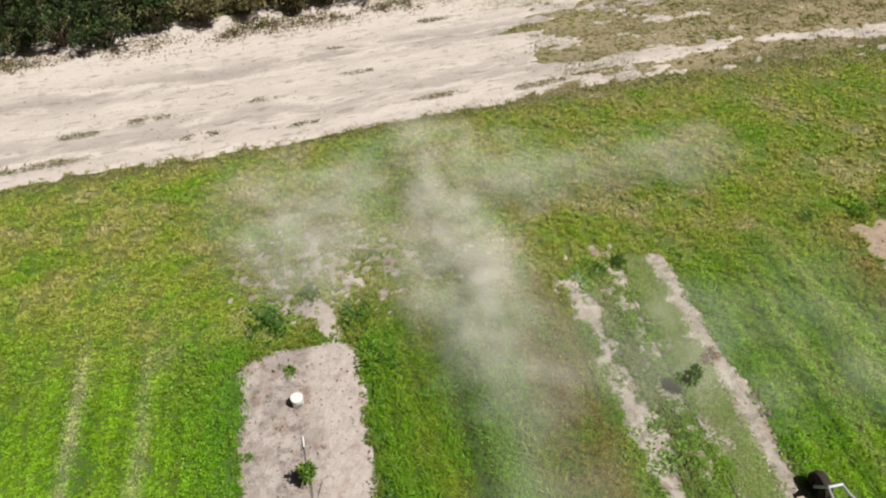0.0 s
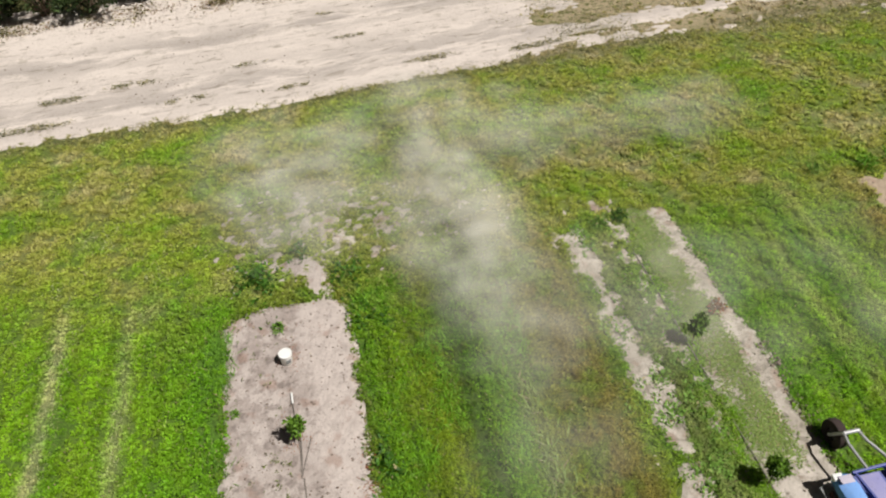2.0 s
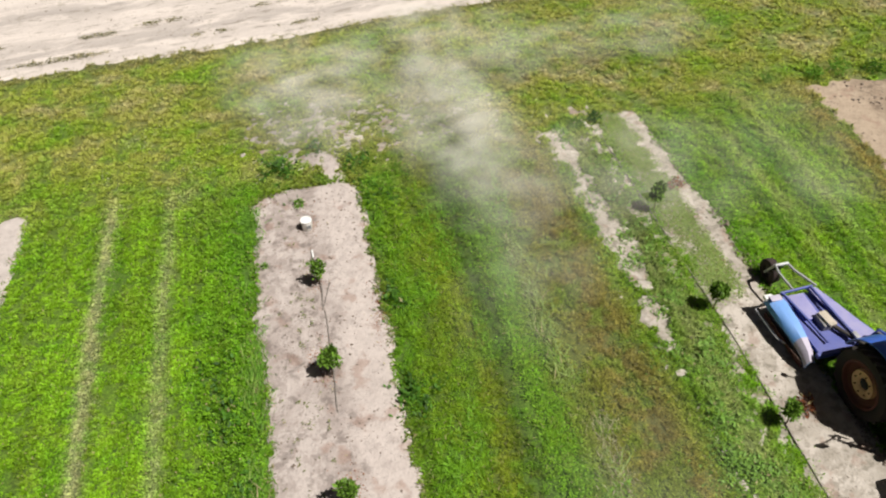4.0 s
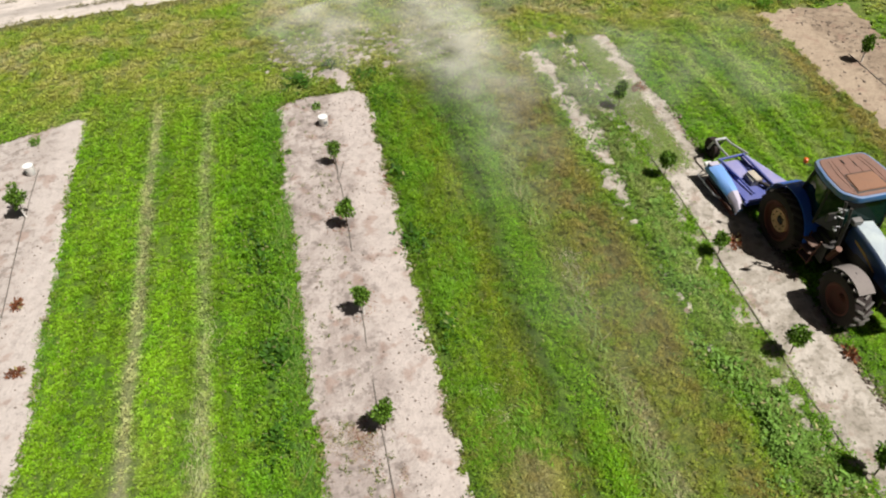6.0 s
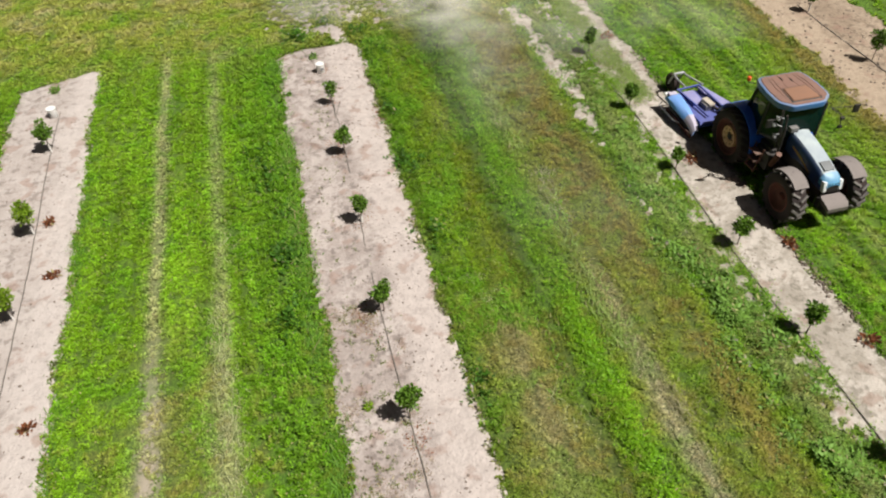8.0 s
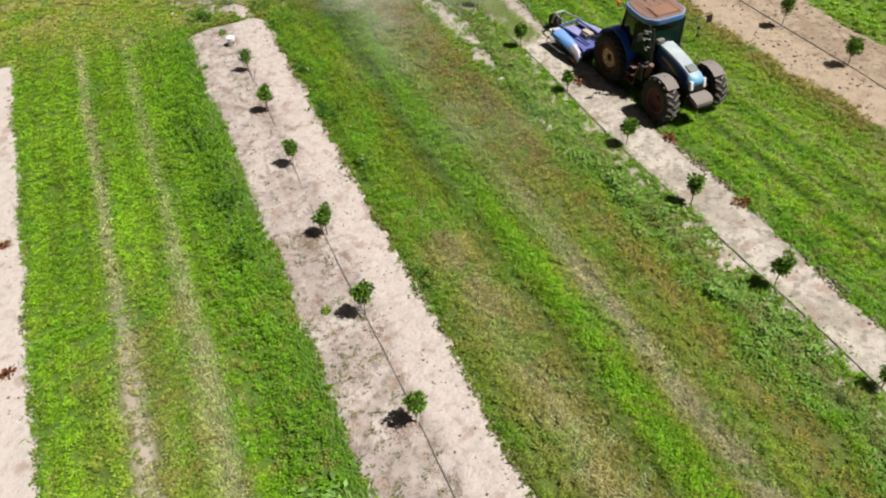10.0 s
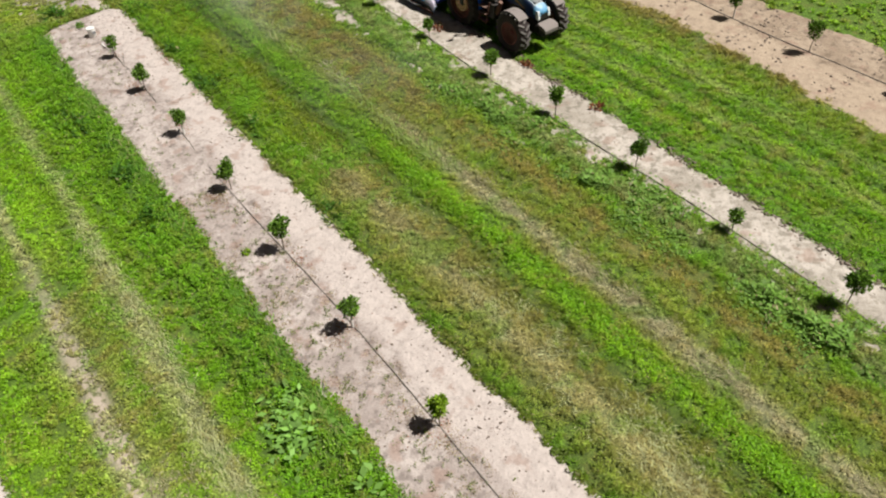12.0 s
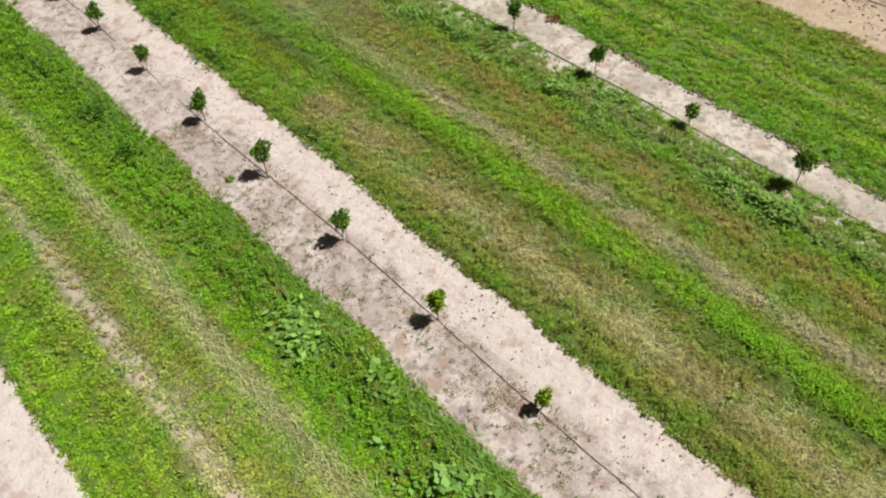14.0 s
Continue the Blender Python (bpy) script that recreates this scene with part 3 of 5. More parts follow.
# ---- grass and weeds ----
def leaf_cloud(name, n, box_, size, keep, tall, material, label, category, seed, flat=0.5, wide=0.34, along=0.0, lift=0.0):
    """Many small upright leaves in one mesh; keep gives each place its chance and tall the height of the growth there."""
    rs = np.random.RandomState(seed)
    x0, x1, y0, y1 = box_
    x, y = rs.uniform(x0, x1, n), rs.uniform(y0, y1, n)
    ok = rs.rand(n) < keep(x, y)
    x, y = x[ok], y[ok]
    n = len(x)
    h = tall(x, y)
    z = height(x, y) + lift + rs.rand(n) ** 1.5 * h
    s = size * rs.uniform(0.6, 1.5, n) * np.clip(0.7 + h * 2.0, 0.7, 1.6)
    a = rs.uniform(0, 2 * math.pi, n)
    if along:
        a = math.pi / 2 + rs.normal(0, along, n) + math.pi * rs.randint(0, 2, n)
    up = rs.uniform(0.1, 1.0, n) * (1 - flat) + 0.1
    d = np.stack([np.cos(a), np.sin(a), up], 1)
    d /= np.linalg.norm(d, axis=1)[:, None]
    side = np.stack([-np.sin(a), np.cos(a), rs.uniform(-0.5, 0.5, n)], 1)
    p = np.stack([x, y, z], 1)
    tip, mid = p + d * s[:, None], p + d * (s * 0.45)[:, None]
    w = side * (s * wide * 0.5)[:, None]
    verts = np.stack([p, mid + w, tip, mid - w], 1).reshape(-1, 3)
    faces = np.arange(4 * n).reshape(-1, 4)
    return tagged(new(name, array_mesh(name, verts, faces, material)), label, category, kind="stuff")


def bare(x, y):
    return np.maximum.reduce([mask_a(x, y), mask_l(x, y), mask_r(x, y), mask_rr(x, y) * 0.5, mask_road(x, y) * 0.35, mask_head(x, y)])


def rut(x, y):
    """A narrow wandering furrow in the grass between the middle beds."""
    line = 3.93 + 0.28 * fbm(0 * x + 3.3, y, 0.45, 171, 3)
    return np.exp(-((x - line) / (0.11 + 0.13 * vnoise(0 * x, y, 0.8, 172))) ** 2) * np.clip(1.35 + 1.3 * fbm(x, y, 0.8, 173, 3), 0, 1) * (y < 6)


def grow(x, y):
    """How thick the growth stands: none on bare sand, thin on the worn wheel lines, with small gaps."""
    d = np.clip(0.5 - bare(x, y) / 0.12, 0, 1)
    south = np.clip((-3.0 - y) / 6.0, 0, 1)
    worn = np.clip(0.35 + 0.55 * south + 1.3 * fbm(x, y, 0.6, 174, 3), 0, 1)
    thin = np.maximum(np.exp(-((x + 4.93) / (0.15 + 0.17 * south)) ** 2), (0.25 + 0.4 * south) * np.exp(-((x + 3.38) / 0.2) ** 2)) * worn
    thin = np.maximum(thin, (0.2 + 0.45 * south) * np.exp(-((x - 5.36) / 0.2) ** 2)) * (y < 7)
    thin = np.maximum(thin, rut(x, y))
    rim = 1 - 0.55 * np.clip((y - 0.09 * x - 13.8) / 0.9, 0, 1)
    return d * rim * (1 - 0.78 * thin) * np.clip(0.98 + 0.9 * fbm(x, y, 2.3, 91, 2) + 1.0 * fbm(x, y, 7.0, 97, 2), 0.12, 1)


def tallness(x, y):
    t = 0.05 + 0.07 * np.clip(fbm(x, y, 1.1, 92, 3) + 0.1, 0, 1)
    t = t + 0.10 * np.exp(-((x + 1.9) / 0.65) ** 2) * (y < 6.5) + 0.07 * np.exp(-((x - 4.35) / 0.3) ** 2) + 0.08 * np.exp(-((x - 2.0) / 0.35) ** 2)
    t = (t + 0.06 * np.exp(-((x - 7.9) / 0.5) ** 2)) * np.interp(y, [7, 9, 12, 14], [1.0, 0.65, 0.55, 0.25])
    return np.maximum(t * (0.35 + 0.7 * vnoise(x, y, 2.4, 93) + 0.8 * vnoise(x, y, 6.5, 94)), 0.02)


def clumps(name, per_m2, box_, leaves, size, keep, material, label, category, seed, wide=0.45):
    """Grass in small domed tufts, with gaps between them, in one mesh of pointed blades."""
    rs = np.random.RandomState(seed)
    x0, x1, y0, y1 = box_
    n = int(per_m2 * (x1 - x0) * (y1 - y0))
    x, y = rs.uniform(x0, x1, n), rs.uniform(y0, y1, n)
    ok = rs.rand(n) < keep(x, y)
    x, y = x[ok], y[ok]
    h = tallness(x, y) * rs.uniform(0.6, 1.5, len(x))
    r = rs.uniform(0.04, 0.095, len(x))
    x, y, h, r = (np.repeat(v, leaves) for v in (x, y, h, r))
    n = len(x)
    a, q = rs.uniform(0, 2 * math.pi, n), np.sqrt(rs.rand(n))
    px, py = x + r * q * np.cos(a), y + r * q * np.sin(a)
    pz = height(px, py) + h * (1 - 0.75 * q * q) * rs.uniform(0.3, 1.0, n)
    b = a + rs.normal(0, 0.9, n)
    s = size * rs.uniform(0.6, 1.5, n)
    d = np.stack([np.cos(b) * (0.3 + q), np.sin(b) * (0.3 + q), rs.uniform(0.0, 1.0, n)], 1)
    d /= np.linalg.norm(d, axis=1)[:, None]
    side = np.stack([-np.sin(b), np.cos(b), rs.uniform(-0.5, 0.5, n)], 1) * (s * wide * 0.5)[:, None]
    p = np.stack([px, py, pz], 1)
    verts = np.stack([p + side, p - side, p + d * s[:, None]], 1).reshape(-1, 3)
    return tagged(new(name, array_mesh(name, verts, np.arange(3 * n).reshape(-1, 3), material)), label, category, kind="stuff")


clumps("meadow_grass", 142, (-11.5, 1.6, -23.5, 9), 24, 0.041, grow, GRASS, "thick low bright green meadow grass and clover", "grass", 1, 0.75)
clumps("meadow_grass", 105, (1.6, 16, -23.5, 9), 24, 0.070, grow, GRASS, "freshly mown green and olive grass between the beds", "grass", 11, 0.24)
clumps("meadow_grass", 76, (-11.5, 16, 9, 16), 22, 0.085, grow, HEADGRASS, "olive and green grass on the headland", "grass", 12, 0.30)
clumps("meadow_grass", 20, (16, 31, -20, 22), 20, 0.09, grow, GRASS, "green meadow grass between the rows", "grass", 2)
clumps("meadow_grass", 22, (-20, -11.5, -14, 17), 20, 0.09, grow, GRASS, "green meadow grass beside the bed", "grass", 3)
clumps("meadow_grass", 38, (16, 24, 7.5, 16), 18, 0.065, grow, GRASS, "green and olive grass on the headland", "grass", 16, 0.35)
clumps("meadow_grass", 44, (7, 27, 15.5, 25), 16, 0.065, lambda x, y: grow(x, y) * np.clip(0.75 + 1.6 * fbm(x * 0.35, y - 0.06 * x, 1.3, 144, 3), 0, 1), GRASS, "sparse olive grass along the dirt road", "grass", 4)


def weed_mass(x, y):
    """Patches of leafy weeds between the brown lane and the hose."""
    q = fbm(x, y * 0.8, 1.7, 96, 3)
    return np.clip(0.30 + 0.25 * (y < -8) + 2.0 * q, 0, 1) * np.exp(-((x - 7.95) / 0.72) ** 2) * (y < 7.3) * np.clip(0.75 - 0.05 * (y + 6), 0.45, 1)


leaf_cloud("broadleaf_weeds", 140000, (6.6, 9.3, -24, 7.5), 0.095, weed_mass, lambda x, y: 0.03 + 0.34 * weed_mass(x, y) * vnoise(x, y, 3.5, 99), WEED,
           "low broad-leaved green weeds spreading over sand", "weeds", 5, 0.5, 0.40)
leaf_cloud("cut_grass", 60000, (8.8, 10.4, -0.4, 7.6), 0.085, lambda x, y: np.clip(0.75 + 0.9 * fbm(x, y, 1.9, 191, 4), 0, 1) * np.exp(-((x - 9.48) / 0.42) ** 4) * np.clip((y + 0.4) / 1.0, 0, 1), lambda x, y: 0.02 + 0 * x, CLIPPED,
           "pale green cut grass strewn over sand behind the mower", "cut grass", 43, 0.9, 0.30, lift=0.035)
leaf_cloud("laid_grass", 30000, (-6, 14, 7.5, 14.5), 0.11, lambda x, y: np.clip(1.6 * fbm(x, y, 1.4, 192, 4) - 0.35, 0, 0.8), lambda x, y: 0.07 + 0 * x, STRAWY,
           "scattered wisps of pale dry grass on the headland", "dry grass", 48, 0.85, 0.12)
leaf_cloud("laid_grass", 26000, (8.2, 9.1, -24, 5), 0.13, lambda x, y: np.exp(-((x - 8.72) / 0.25) ** 2) * np.clip(0.35 + 1.2 * fbm(x, y, 1.1, 185, 3), 0, 1), lambda x, y: 0.04 + 0 * x, PALEBLADE,
           "sparse pale grass over sand beside the hose", "grass", 41, 0.8, 0.10, lift=0.02)
leaf_cloud("clover", 70000, (3.9, 4.9, -24, 4), 0.056, lambda x, y: np.exp(-((x - 4.42 - 0.12 * fbm(0 * x, y, 0.5, 186, 2)) / 0.22) ** 2) * np.clip(0.75 + 0.9 * fbm(x, y, 0.7, 187, 3) - 0.06 * np.clip(y + 3, 0, 9), 0, 1), lambda x, y: 0.05 + 0.12 * vnoise(x, y, 2.5, 188), CLOVER,
           "band of vivid green leafy clover along the mown strip", "clover", 42, 0.6, 0.5)
leaf_cloud("road_tufts", 200000, (-13, 12, 14, 22.5), 0.11, on_tufts, lambda x, y: 0.04 + 0 * x, DULLTUFT, "sparse dull green tufts on the sandy road", "weeds", 32, 0.6, 0.2, lift=0.03)
leaf_cloud("road_tufts", 60000, (7.5, 26, 15.3, 23), 0.10, lambda x, y: np.clip(0.1 + 1.3 * fbm(x * 0.6, y, 1.0, 140, 4), 0, 1) * np.clip((x - 7.5) / 3, 0, 1), lambda x, y: 0.05 + 0 * x, DULLTUFT, "dull olive tufts over the sandy track", "weeds", 35, 0.6, 0.2, lift=0.03)
leaf_cloud("edge_weeds", 46000, (-13, 9, 13, 16.3), 0.075, lambda x, y: np.exp(-((y - road_south(x) + 0.12 - 0.25 * fbm(x, y, 0.8, 51)) / 0.22) ** 2) * np.clip(0.4 + 1.4 * fbm(x, y, 1.0, 145, 3), 0, 1), lambda x, y: 0.03 + 0 * x, DULLTUFT,
           "low dull brownish weeds along the road's edge", "weeds", 50, 0.8, 0.25, lift=0.03)
leaf_cloud("laid_grass", 60000, (8, 27, 14.5, 23), 0.13, lambda x, y: np.clip(0.05 + 1.6 * fbm(x * 0.35, y - 0.06 * x, 1.6, 146, 4), 0, 0.8) * np.clip((x - 8) / 4, 0, 1), lambda x, y: 0.04 + 0 * x, DULLSTRAW,
           "pale dry grass streaks along the sandy track", "dry grass", 51, 0.88, 0.14)
leaf_cloud("long_grass", 150000, (1.6, 8.8, -24, 8), 0.17, lambda x, y: grow(x, y) * np.clip(0.12 + 1.1 * fbm(x, y * 0.5, 0.9, 141, 3), 0, 1) * (np.abs(x - 4.4) > 0.35), lambda x, y: 0.05 + 0 * x, GRASS, "longer soft grass blades lying along the rows", "grass", 36, 0.75, 0.05, 0.7)
leaf_cloud("long_grass", 70000, (1.7, 5.4, -10, 6.5), 0.15, lambda x, y: grow(x, y) * np.clip(0.2 + 1.5 * fbm(x * 1.4, y * 0.6, 1.2, 143, 3), 0, 1) * np.clip((y + 10) / 3, 0, 1) * (np.abs(x - 3.93) > 0.22), lambda x, y: 0.06 + 0.10 * np.clip(fbm(x * 1.4, y * 0.6, 1.2, 143, 3), 0, 1), LUSH,
           "lush longer green grass in the mown strip", "grass", 49, 0.6, 0.10, 0.8)
leaf_cloud("long_grass", 90000, (10.6, 15.7, -20, 8), 0.17, lambda x, y: grow(x, y) * np.clip(0.1 + 1.0 * fbm(x, y * 0.5, 0.9, 142, 3), 0, 1), lambda x, y: 0.05 + 0 * x, GRASS, "longer soft grass blades lying along the rows", "grass", 37, 0.75, 0.05, 0.7)
leaf_cloud("laid_grass", 9000, (-1.5, 6.5, 7, 11), 0.12, lambda x, y: np.clip(1 - np.hypot((x - 2.4) / 3.0, (y - 8.9) / 1.3), 0, 1), lambda x, y: 0.05 + 0 * x, STRAWY, "scattered pale cut grass on the headland", "dry grass", 33, 0.8, 0.12, lift=0.04)
leaf_cloud("broadleaf_weeds", 15000, (-3.0, -1.2, -24, -8), 0.15, lambda x, y: np.exp(-((x + 1.98 + 0.2 * fbm(0 * x, y, 0.5, 148, 2)) / 0.32) ** 2) * np.clip(3.0 * fbm(x, y, 1.1, 97, 3) + 0.25, 0, 1) * np.clip((-12.8 - y) / 2, 0, 1), lambda x, y: 0.20 + 0.24 * np.clip(fbm(x, y, 1.8, 97, 3) + 0.1, 0, 1), PALEWEED,
           "pale green broad-leaved weeds standing along the bed's edge", "weeds", 6, 0.6, 0.55)
leaf_cloud("laid_grass", 36000, (-4.8, -2.9, -24, -8), 0.10, lambda x, y: np.clip(1.7 * fbm(x * 1.3, y * 0.7, 1.0, 149, 4) - 0.12, 0, 0.85) * np.clip((-8 - y) / 4, 0, 1), lambda x, y: 0.05 + 0 * x, DULLSTRAW,
           "tan dry grass between the wheel lines", "dry grass", 53, 0.85, 0.12, 0.9)
leaf_cloud("laid_grass", 30000, (-4.1, -2.6, -24, 6.5), 0.28, lambda x, y: np.exp(-((x + 3.36 + 0.10 * np.sin(0.8 * y)) / (0.15 + 0.05 * (y < -5))) ** 2) * np.clip(0.15 - 0.05 * (y - 1) + 0.8 * fbm(x, y, 0.6, 175, 3), 0, 1),
           lambda x, y: 0.08 + 0 * x, STRAWY, "pale dry grass stalks laid along a wheel line", "dry grass", 7, 0.85, 0.03, 0.45)
leaf_cloud("laid_grass", 14000, (-5.4, -4.4, -24, 7.5), 0.16, lambda x, y: np.exp(-((x + 4.93) / 0.22) ** 2) * np.clip(0.3 + 1.2 * fbm(x, y, 0.9, 176, 3), 0, 1), lambda x, y: 0.03 + 0 * x, STRAWY,
           "pale dry stubble on a worn wheel line", "dry grass", 8, 0.92, 0.05, 0.6)
leaf_cloud("laid_grass", 46000, (2.2, 3.9, -24, -5), 0.17, lambda x, y: np.exp(-((x - 3.0) / 0.45) ** 2) * np.clip(0.1 + 1.5 * fbm(x, y, 0.8, 177, 3), 0, 1) * np.clip((-5 - y) / 3, 0, 1), lambda x, y: 0.07 + 0 * x, STRAWY,
           "pale cut grass left lying by the mower", "dry grass", 13, 0.85, 0.06, 0.8)
leaf_cloud("tall_grass", 5500, (4.7, 5.6, -9, 4), 0.30, lambda x, y: np.exp(-((x - 5.05) / 0.22) ** 2) * np.clip(0.35 + 1.0 * fbm(x, y, 0.7, 178, 3), 0, 1), lambda x, y: 0.14 + 0 * x, PALEBLADE,
           "tall pale green grass along a wheel line", "grass", 14, 0.6, 0.06, 0.7)
leaf_cloud("laid_grass", 52000, (4.6, 6.1, -24, 5), 0.20, lambda x, y: np.exp(-((x - 5.40 - 0.10 * fbm(0 * x, y, 0.6, 189, 2)) / 0.25) ** 2) * np.clip(0.25 - 0.10 * (y + 2), 0.08, 1) * np.clip(0.10 + 1.9 * fbm(x, y, 0.9, 98), 0, 1), lambda x, y: 0.05 + 0.14 * np.clip(fbm(x, y, 0.9, 98), 0, 1), DULLSTRAW,
           "pale dry grass tufts along a wheel line", "dry grass", 9, 0.85, 0.045, 0.5)
leaf_cloud("tall_grass", 60000, (-2.0, -0.9, -24, 5.5), 0.26, lambda x, y: np.exp(-((x + 1.38 + 0.05 * fbm(0 * x, y, 0.7, 121, 2)) / 0.17) ** 2) * np.clip(0.55 + 0.9 * fbm(x, y, 0.8, 120), 0, 1), lambda x, y: 0.10 + 0 * x, OVERHANG,
           "longer soft unmown grass leaning along the bed's edge", "grass", 31, 0.7, 0.06, 0.55)
leaf_cloud("tall_grass", 8000, (-2.0, -0.9, -24, 4), 0.34, lambda x, y: np.exp(-((x + 1.42) / 0.20) ** 2) * np.clip(0.35 + fbm(x, y, 0.8, 120), 0, 1), lambda x, y: 0.12 + 0 * x, PALEBLADE,
           "pale seeding stalks along the bed's edge", "grass", 44, 0.7, 0.05, 0.45)
leaf_cloud("tall_grass", 40000, (-7.6, -6.2, -20, 6), 0.20, lambda x, y: np.exp(-((mask_l(x, y) + 0.13) / 0.13) ** 2) * np.clip(0.5 + 0.9 * fbm(x, y, 0.8, 122), 0, 1), lambda x, y: 0.07 + 0 * x, OVERHANG,
           "longer soft grass leaning along the pale bed's edge", "grass", 45, 0.75, 0.07, 0.6)


def arc(shift, n, seed):
    """A wheel line that bends away over the headland."""
    def near(x, y):
        c = np.interp(y, [4.5, 6, 8.5, 11, 13], [-4.85, -4.7, -4.42, -3.7, -2.6]) + shift
        return np.exp(-((x - c) / 0.17) ** 2) * np.clip(0.35 + 1.0 * fbm(x, y, 0.7, seed, 3), 0, 1) * np.clip((13 - y) / 4, 0, 1)
    leaf_cloud("laid_grass", n, (-6, 0, 5.2, 13), 0.13, near, lambda x, y: 0.06 + 0 * x, STRAWY, "pale flattened grass in a bending wheel track", "dry grass", seed, 0.85, 0.07, 0.8)


arc(0.0, 26000, 46)
arc(1.57, 20000, 47)
DARK_SPOTS = [(-1.98, -0.9, 0.45), (-1.75, -2.4, 0.3), (-1.80, -4.1, 0.40), (-1.92, -6.1, 0.42), (-2.2, 0.4, 0.35), (2.0, -1.2, 0.4), (1.9, -4.2, 0.35), (2.0, 1.6, 0.35), (1.8, -9.0, 0.3), (-0.45, 6.95, 0.4), (1.75, 6.7, 0.35), (2.1, 5.4, 0.4), (0.6, 7.85, 0.2)]


def spots(x, y):
    r = np.zeros_like(x)
    for cx, cy, q in DARK_SPOTS:
        r = np.maximum(r, np.exp(-(np.hypot(x - cx, (y - cy) * 0.7) / q) ** 2))
    return r * np.clip(0.7 + 1.2 * fbm(x, y, 3.0, 180, 2), 0, 1)


leaf_cloud("broadleaf_weeds", 84000, (-3.2, 2.6, -11, 8.3), 0.10, spots, lambda x, y: 0.06 + 0.26 * spots(x, y), WEED_DARK, "dark green leafy weeds standing in the grass", "weeds", 15, 0.45, 0.45)


def fringe(x, y):
    d = np.maximum(mask_a(x, y), np.maximum(mask_l(x, y), np.where(x > 9.6, mask_r(x, y), -1.0)))
    return np.exp(-((d + 0.05) / 0.10) ** 2) * np.clip(0.25 + 1.3 * fbm(x, y, 1.7, 130, 3), 0, 1)


leaf_cloud("edge_weeds", 330000, (-10.2, 11.2, -24, 7), 0.095, fringe, lambda x, y: 0.03 + 0.09 * vnoise(x, y, 2.0, 131), EDGE,
           "ragged fringe of dark weeds along the sandy beds", "weeds", 34, 0.5, 0.35, lift=0.02)
leaf_cloud("edge_litter", 260000, (-10.2, 11.2, -24, 7), 0.055, lambda x, y: np.exp(-((np.maximum(mask_a(x, y), mask_l(x, y)) - 0.02) / 0.07) ** 2) * np.clip(0.35 + 1.4 * fbm(x, y, 1.3, 132, 3), 0, 1), lambda x, y: 0.02 + 0 * x, LITTER,
           "brown dead leaf litter along the edges of the beds", "litter", 38, 0.85, 0.4, lift=0.025)
leaf_cloud("bed_weeds", 110000, (-1.2, 1.7, -24, 6), 0.046, lambda x, y: (fbm(x, y, 7.5, 99, 2) > 0.46 + 0.85 * np.clip(x + 0.1, 0, 1) + 0.35 * (y > -6)) * (mask_a(x, y) > 0) * 0.9, lambda x, y: 0.06 + 0 * x, BEDWEED,
           "small tufts of olive weeds on the sandy bed", "weeds", 10, 0.5, 0.45, lift=0.03)
leaf_cloud("leaf_litter", 60000, (-1.1, 0.5, -24, -6), 0.030, lambda x, y: np.clip(2.2 * fbm(x, y, 2.4, 150, 4) - 0.15, 0, 1) * (mask_a(x, y) > 0.05), lambda x, y: 0.008 + 0 * x, LITTER,
           "fine brown litter blown over the sandy bed", "leaf litter", 54, 0.92, 0.5, lift=0.034)


def crumbs(name, n, box_, mask, size, seed, label):
    """Crumbs of soil and litter scattered on sand."""
    rs = np.random.RandomState(seed)
    x, y = rs.uniform(box_[0], box_[1], n), rs.uniform(box_[2], box_[3], n)
    ok = (mask(x, y) > 0.06) & (rs.rand(n) < np.clip(0.35 + 0.9 * fbm(x, y, 1.1, seed, 3), 0.04, 1))
    x, y = x[ok], y[ok]
    n = len(x)
    s = size * np.clip(rs.lognormal(0, 0.5, n), 0.4, 2.2)
    octa = np.array([(1, 0, 0), (0, 1, 0), (-1, 0, 0), (0, -1, 0), (0, 0, 0.7), (0, 0, -0.4)], float)
    v = octa[None] * rs.uniform(0.6, 1.3, (n, 6, 1)) * s[:, None, None]
    v = v + np.stack([x, y, height(x, y) + 0.035], 1)[:, None]
    f = np.array([(0, 1, 4), (1, 2, 4), (2, 3, 4), (3, 0, 4), (1, 0, 5), (2, 1, 5), (3, 2, 5), (0, 3, 5)])
    faces = (f[None] + 6 * np.arange(n)[:, None, None]).reshape(-1, 3)
    tagged(new(name, array_mesh(name, v.reshape(-1, 3), faces, CLOD)), label, "soil crumbs", kind="stuff")


crumbs("soil_crumbs", 4200, (-1.3, 1.7, -23, 6), mask_a, 0.016, 101, "dark crumbs of soil and litter on pale sand")
crumbs("soil_crumbs", 1300, (-9.6, -6.8, -16, 6), mask_l, 0.016, 102, "dark crumbs of soil and litter on pale sand")
crumbs("soil_crumbs", 1700, (8.7, 10.8, -23, 7), mask_r, 0.015, 103, "dark crumbs of soil and litter on grey sand")
crumbs("soil_crumbs", 8000, (9.6, 10.9, -23, 4), lambda x, y: 0.22 - np.abs(x - edge_r(y) - 0.06 - 0.08 * fbm(x, y, 0.7, 190, 2)), 0.030, 106, "dark crumbly soil turned up along the bed's edge")
crumbs("soil_crumbs", 4200, (15.6, 19.2, -20, 8), mask_rr, 0.03, 104, "brown crumbs and dry litter on tan sand")
crumbs("soil_crumbs", 1600, (-14, 12, 14, 24), mask_road, 0.018, 105, "clods and litter on the sandy road")


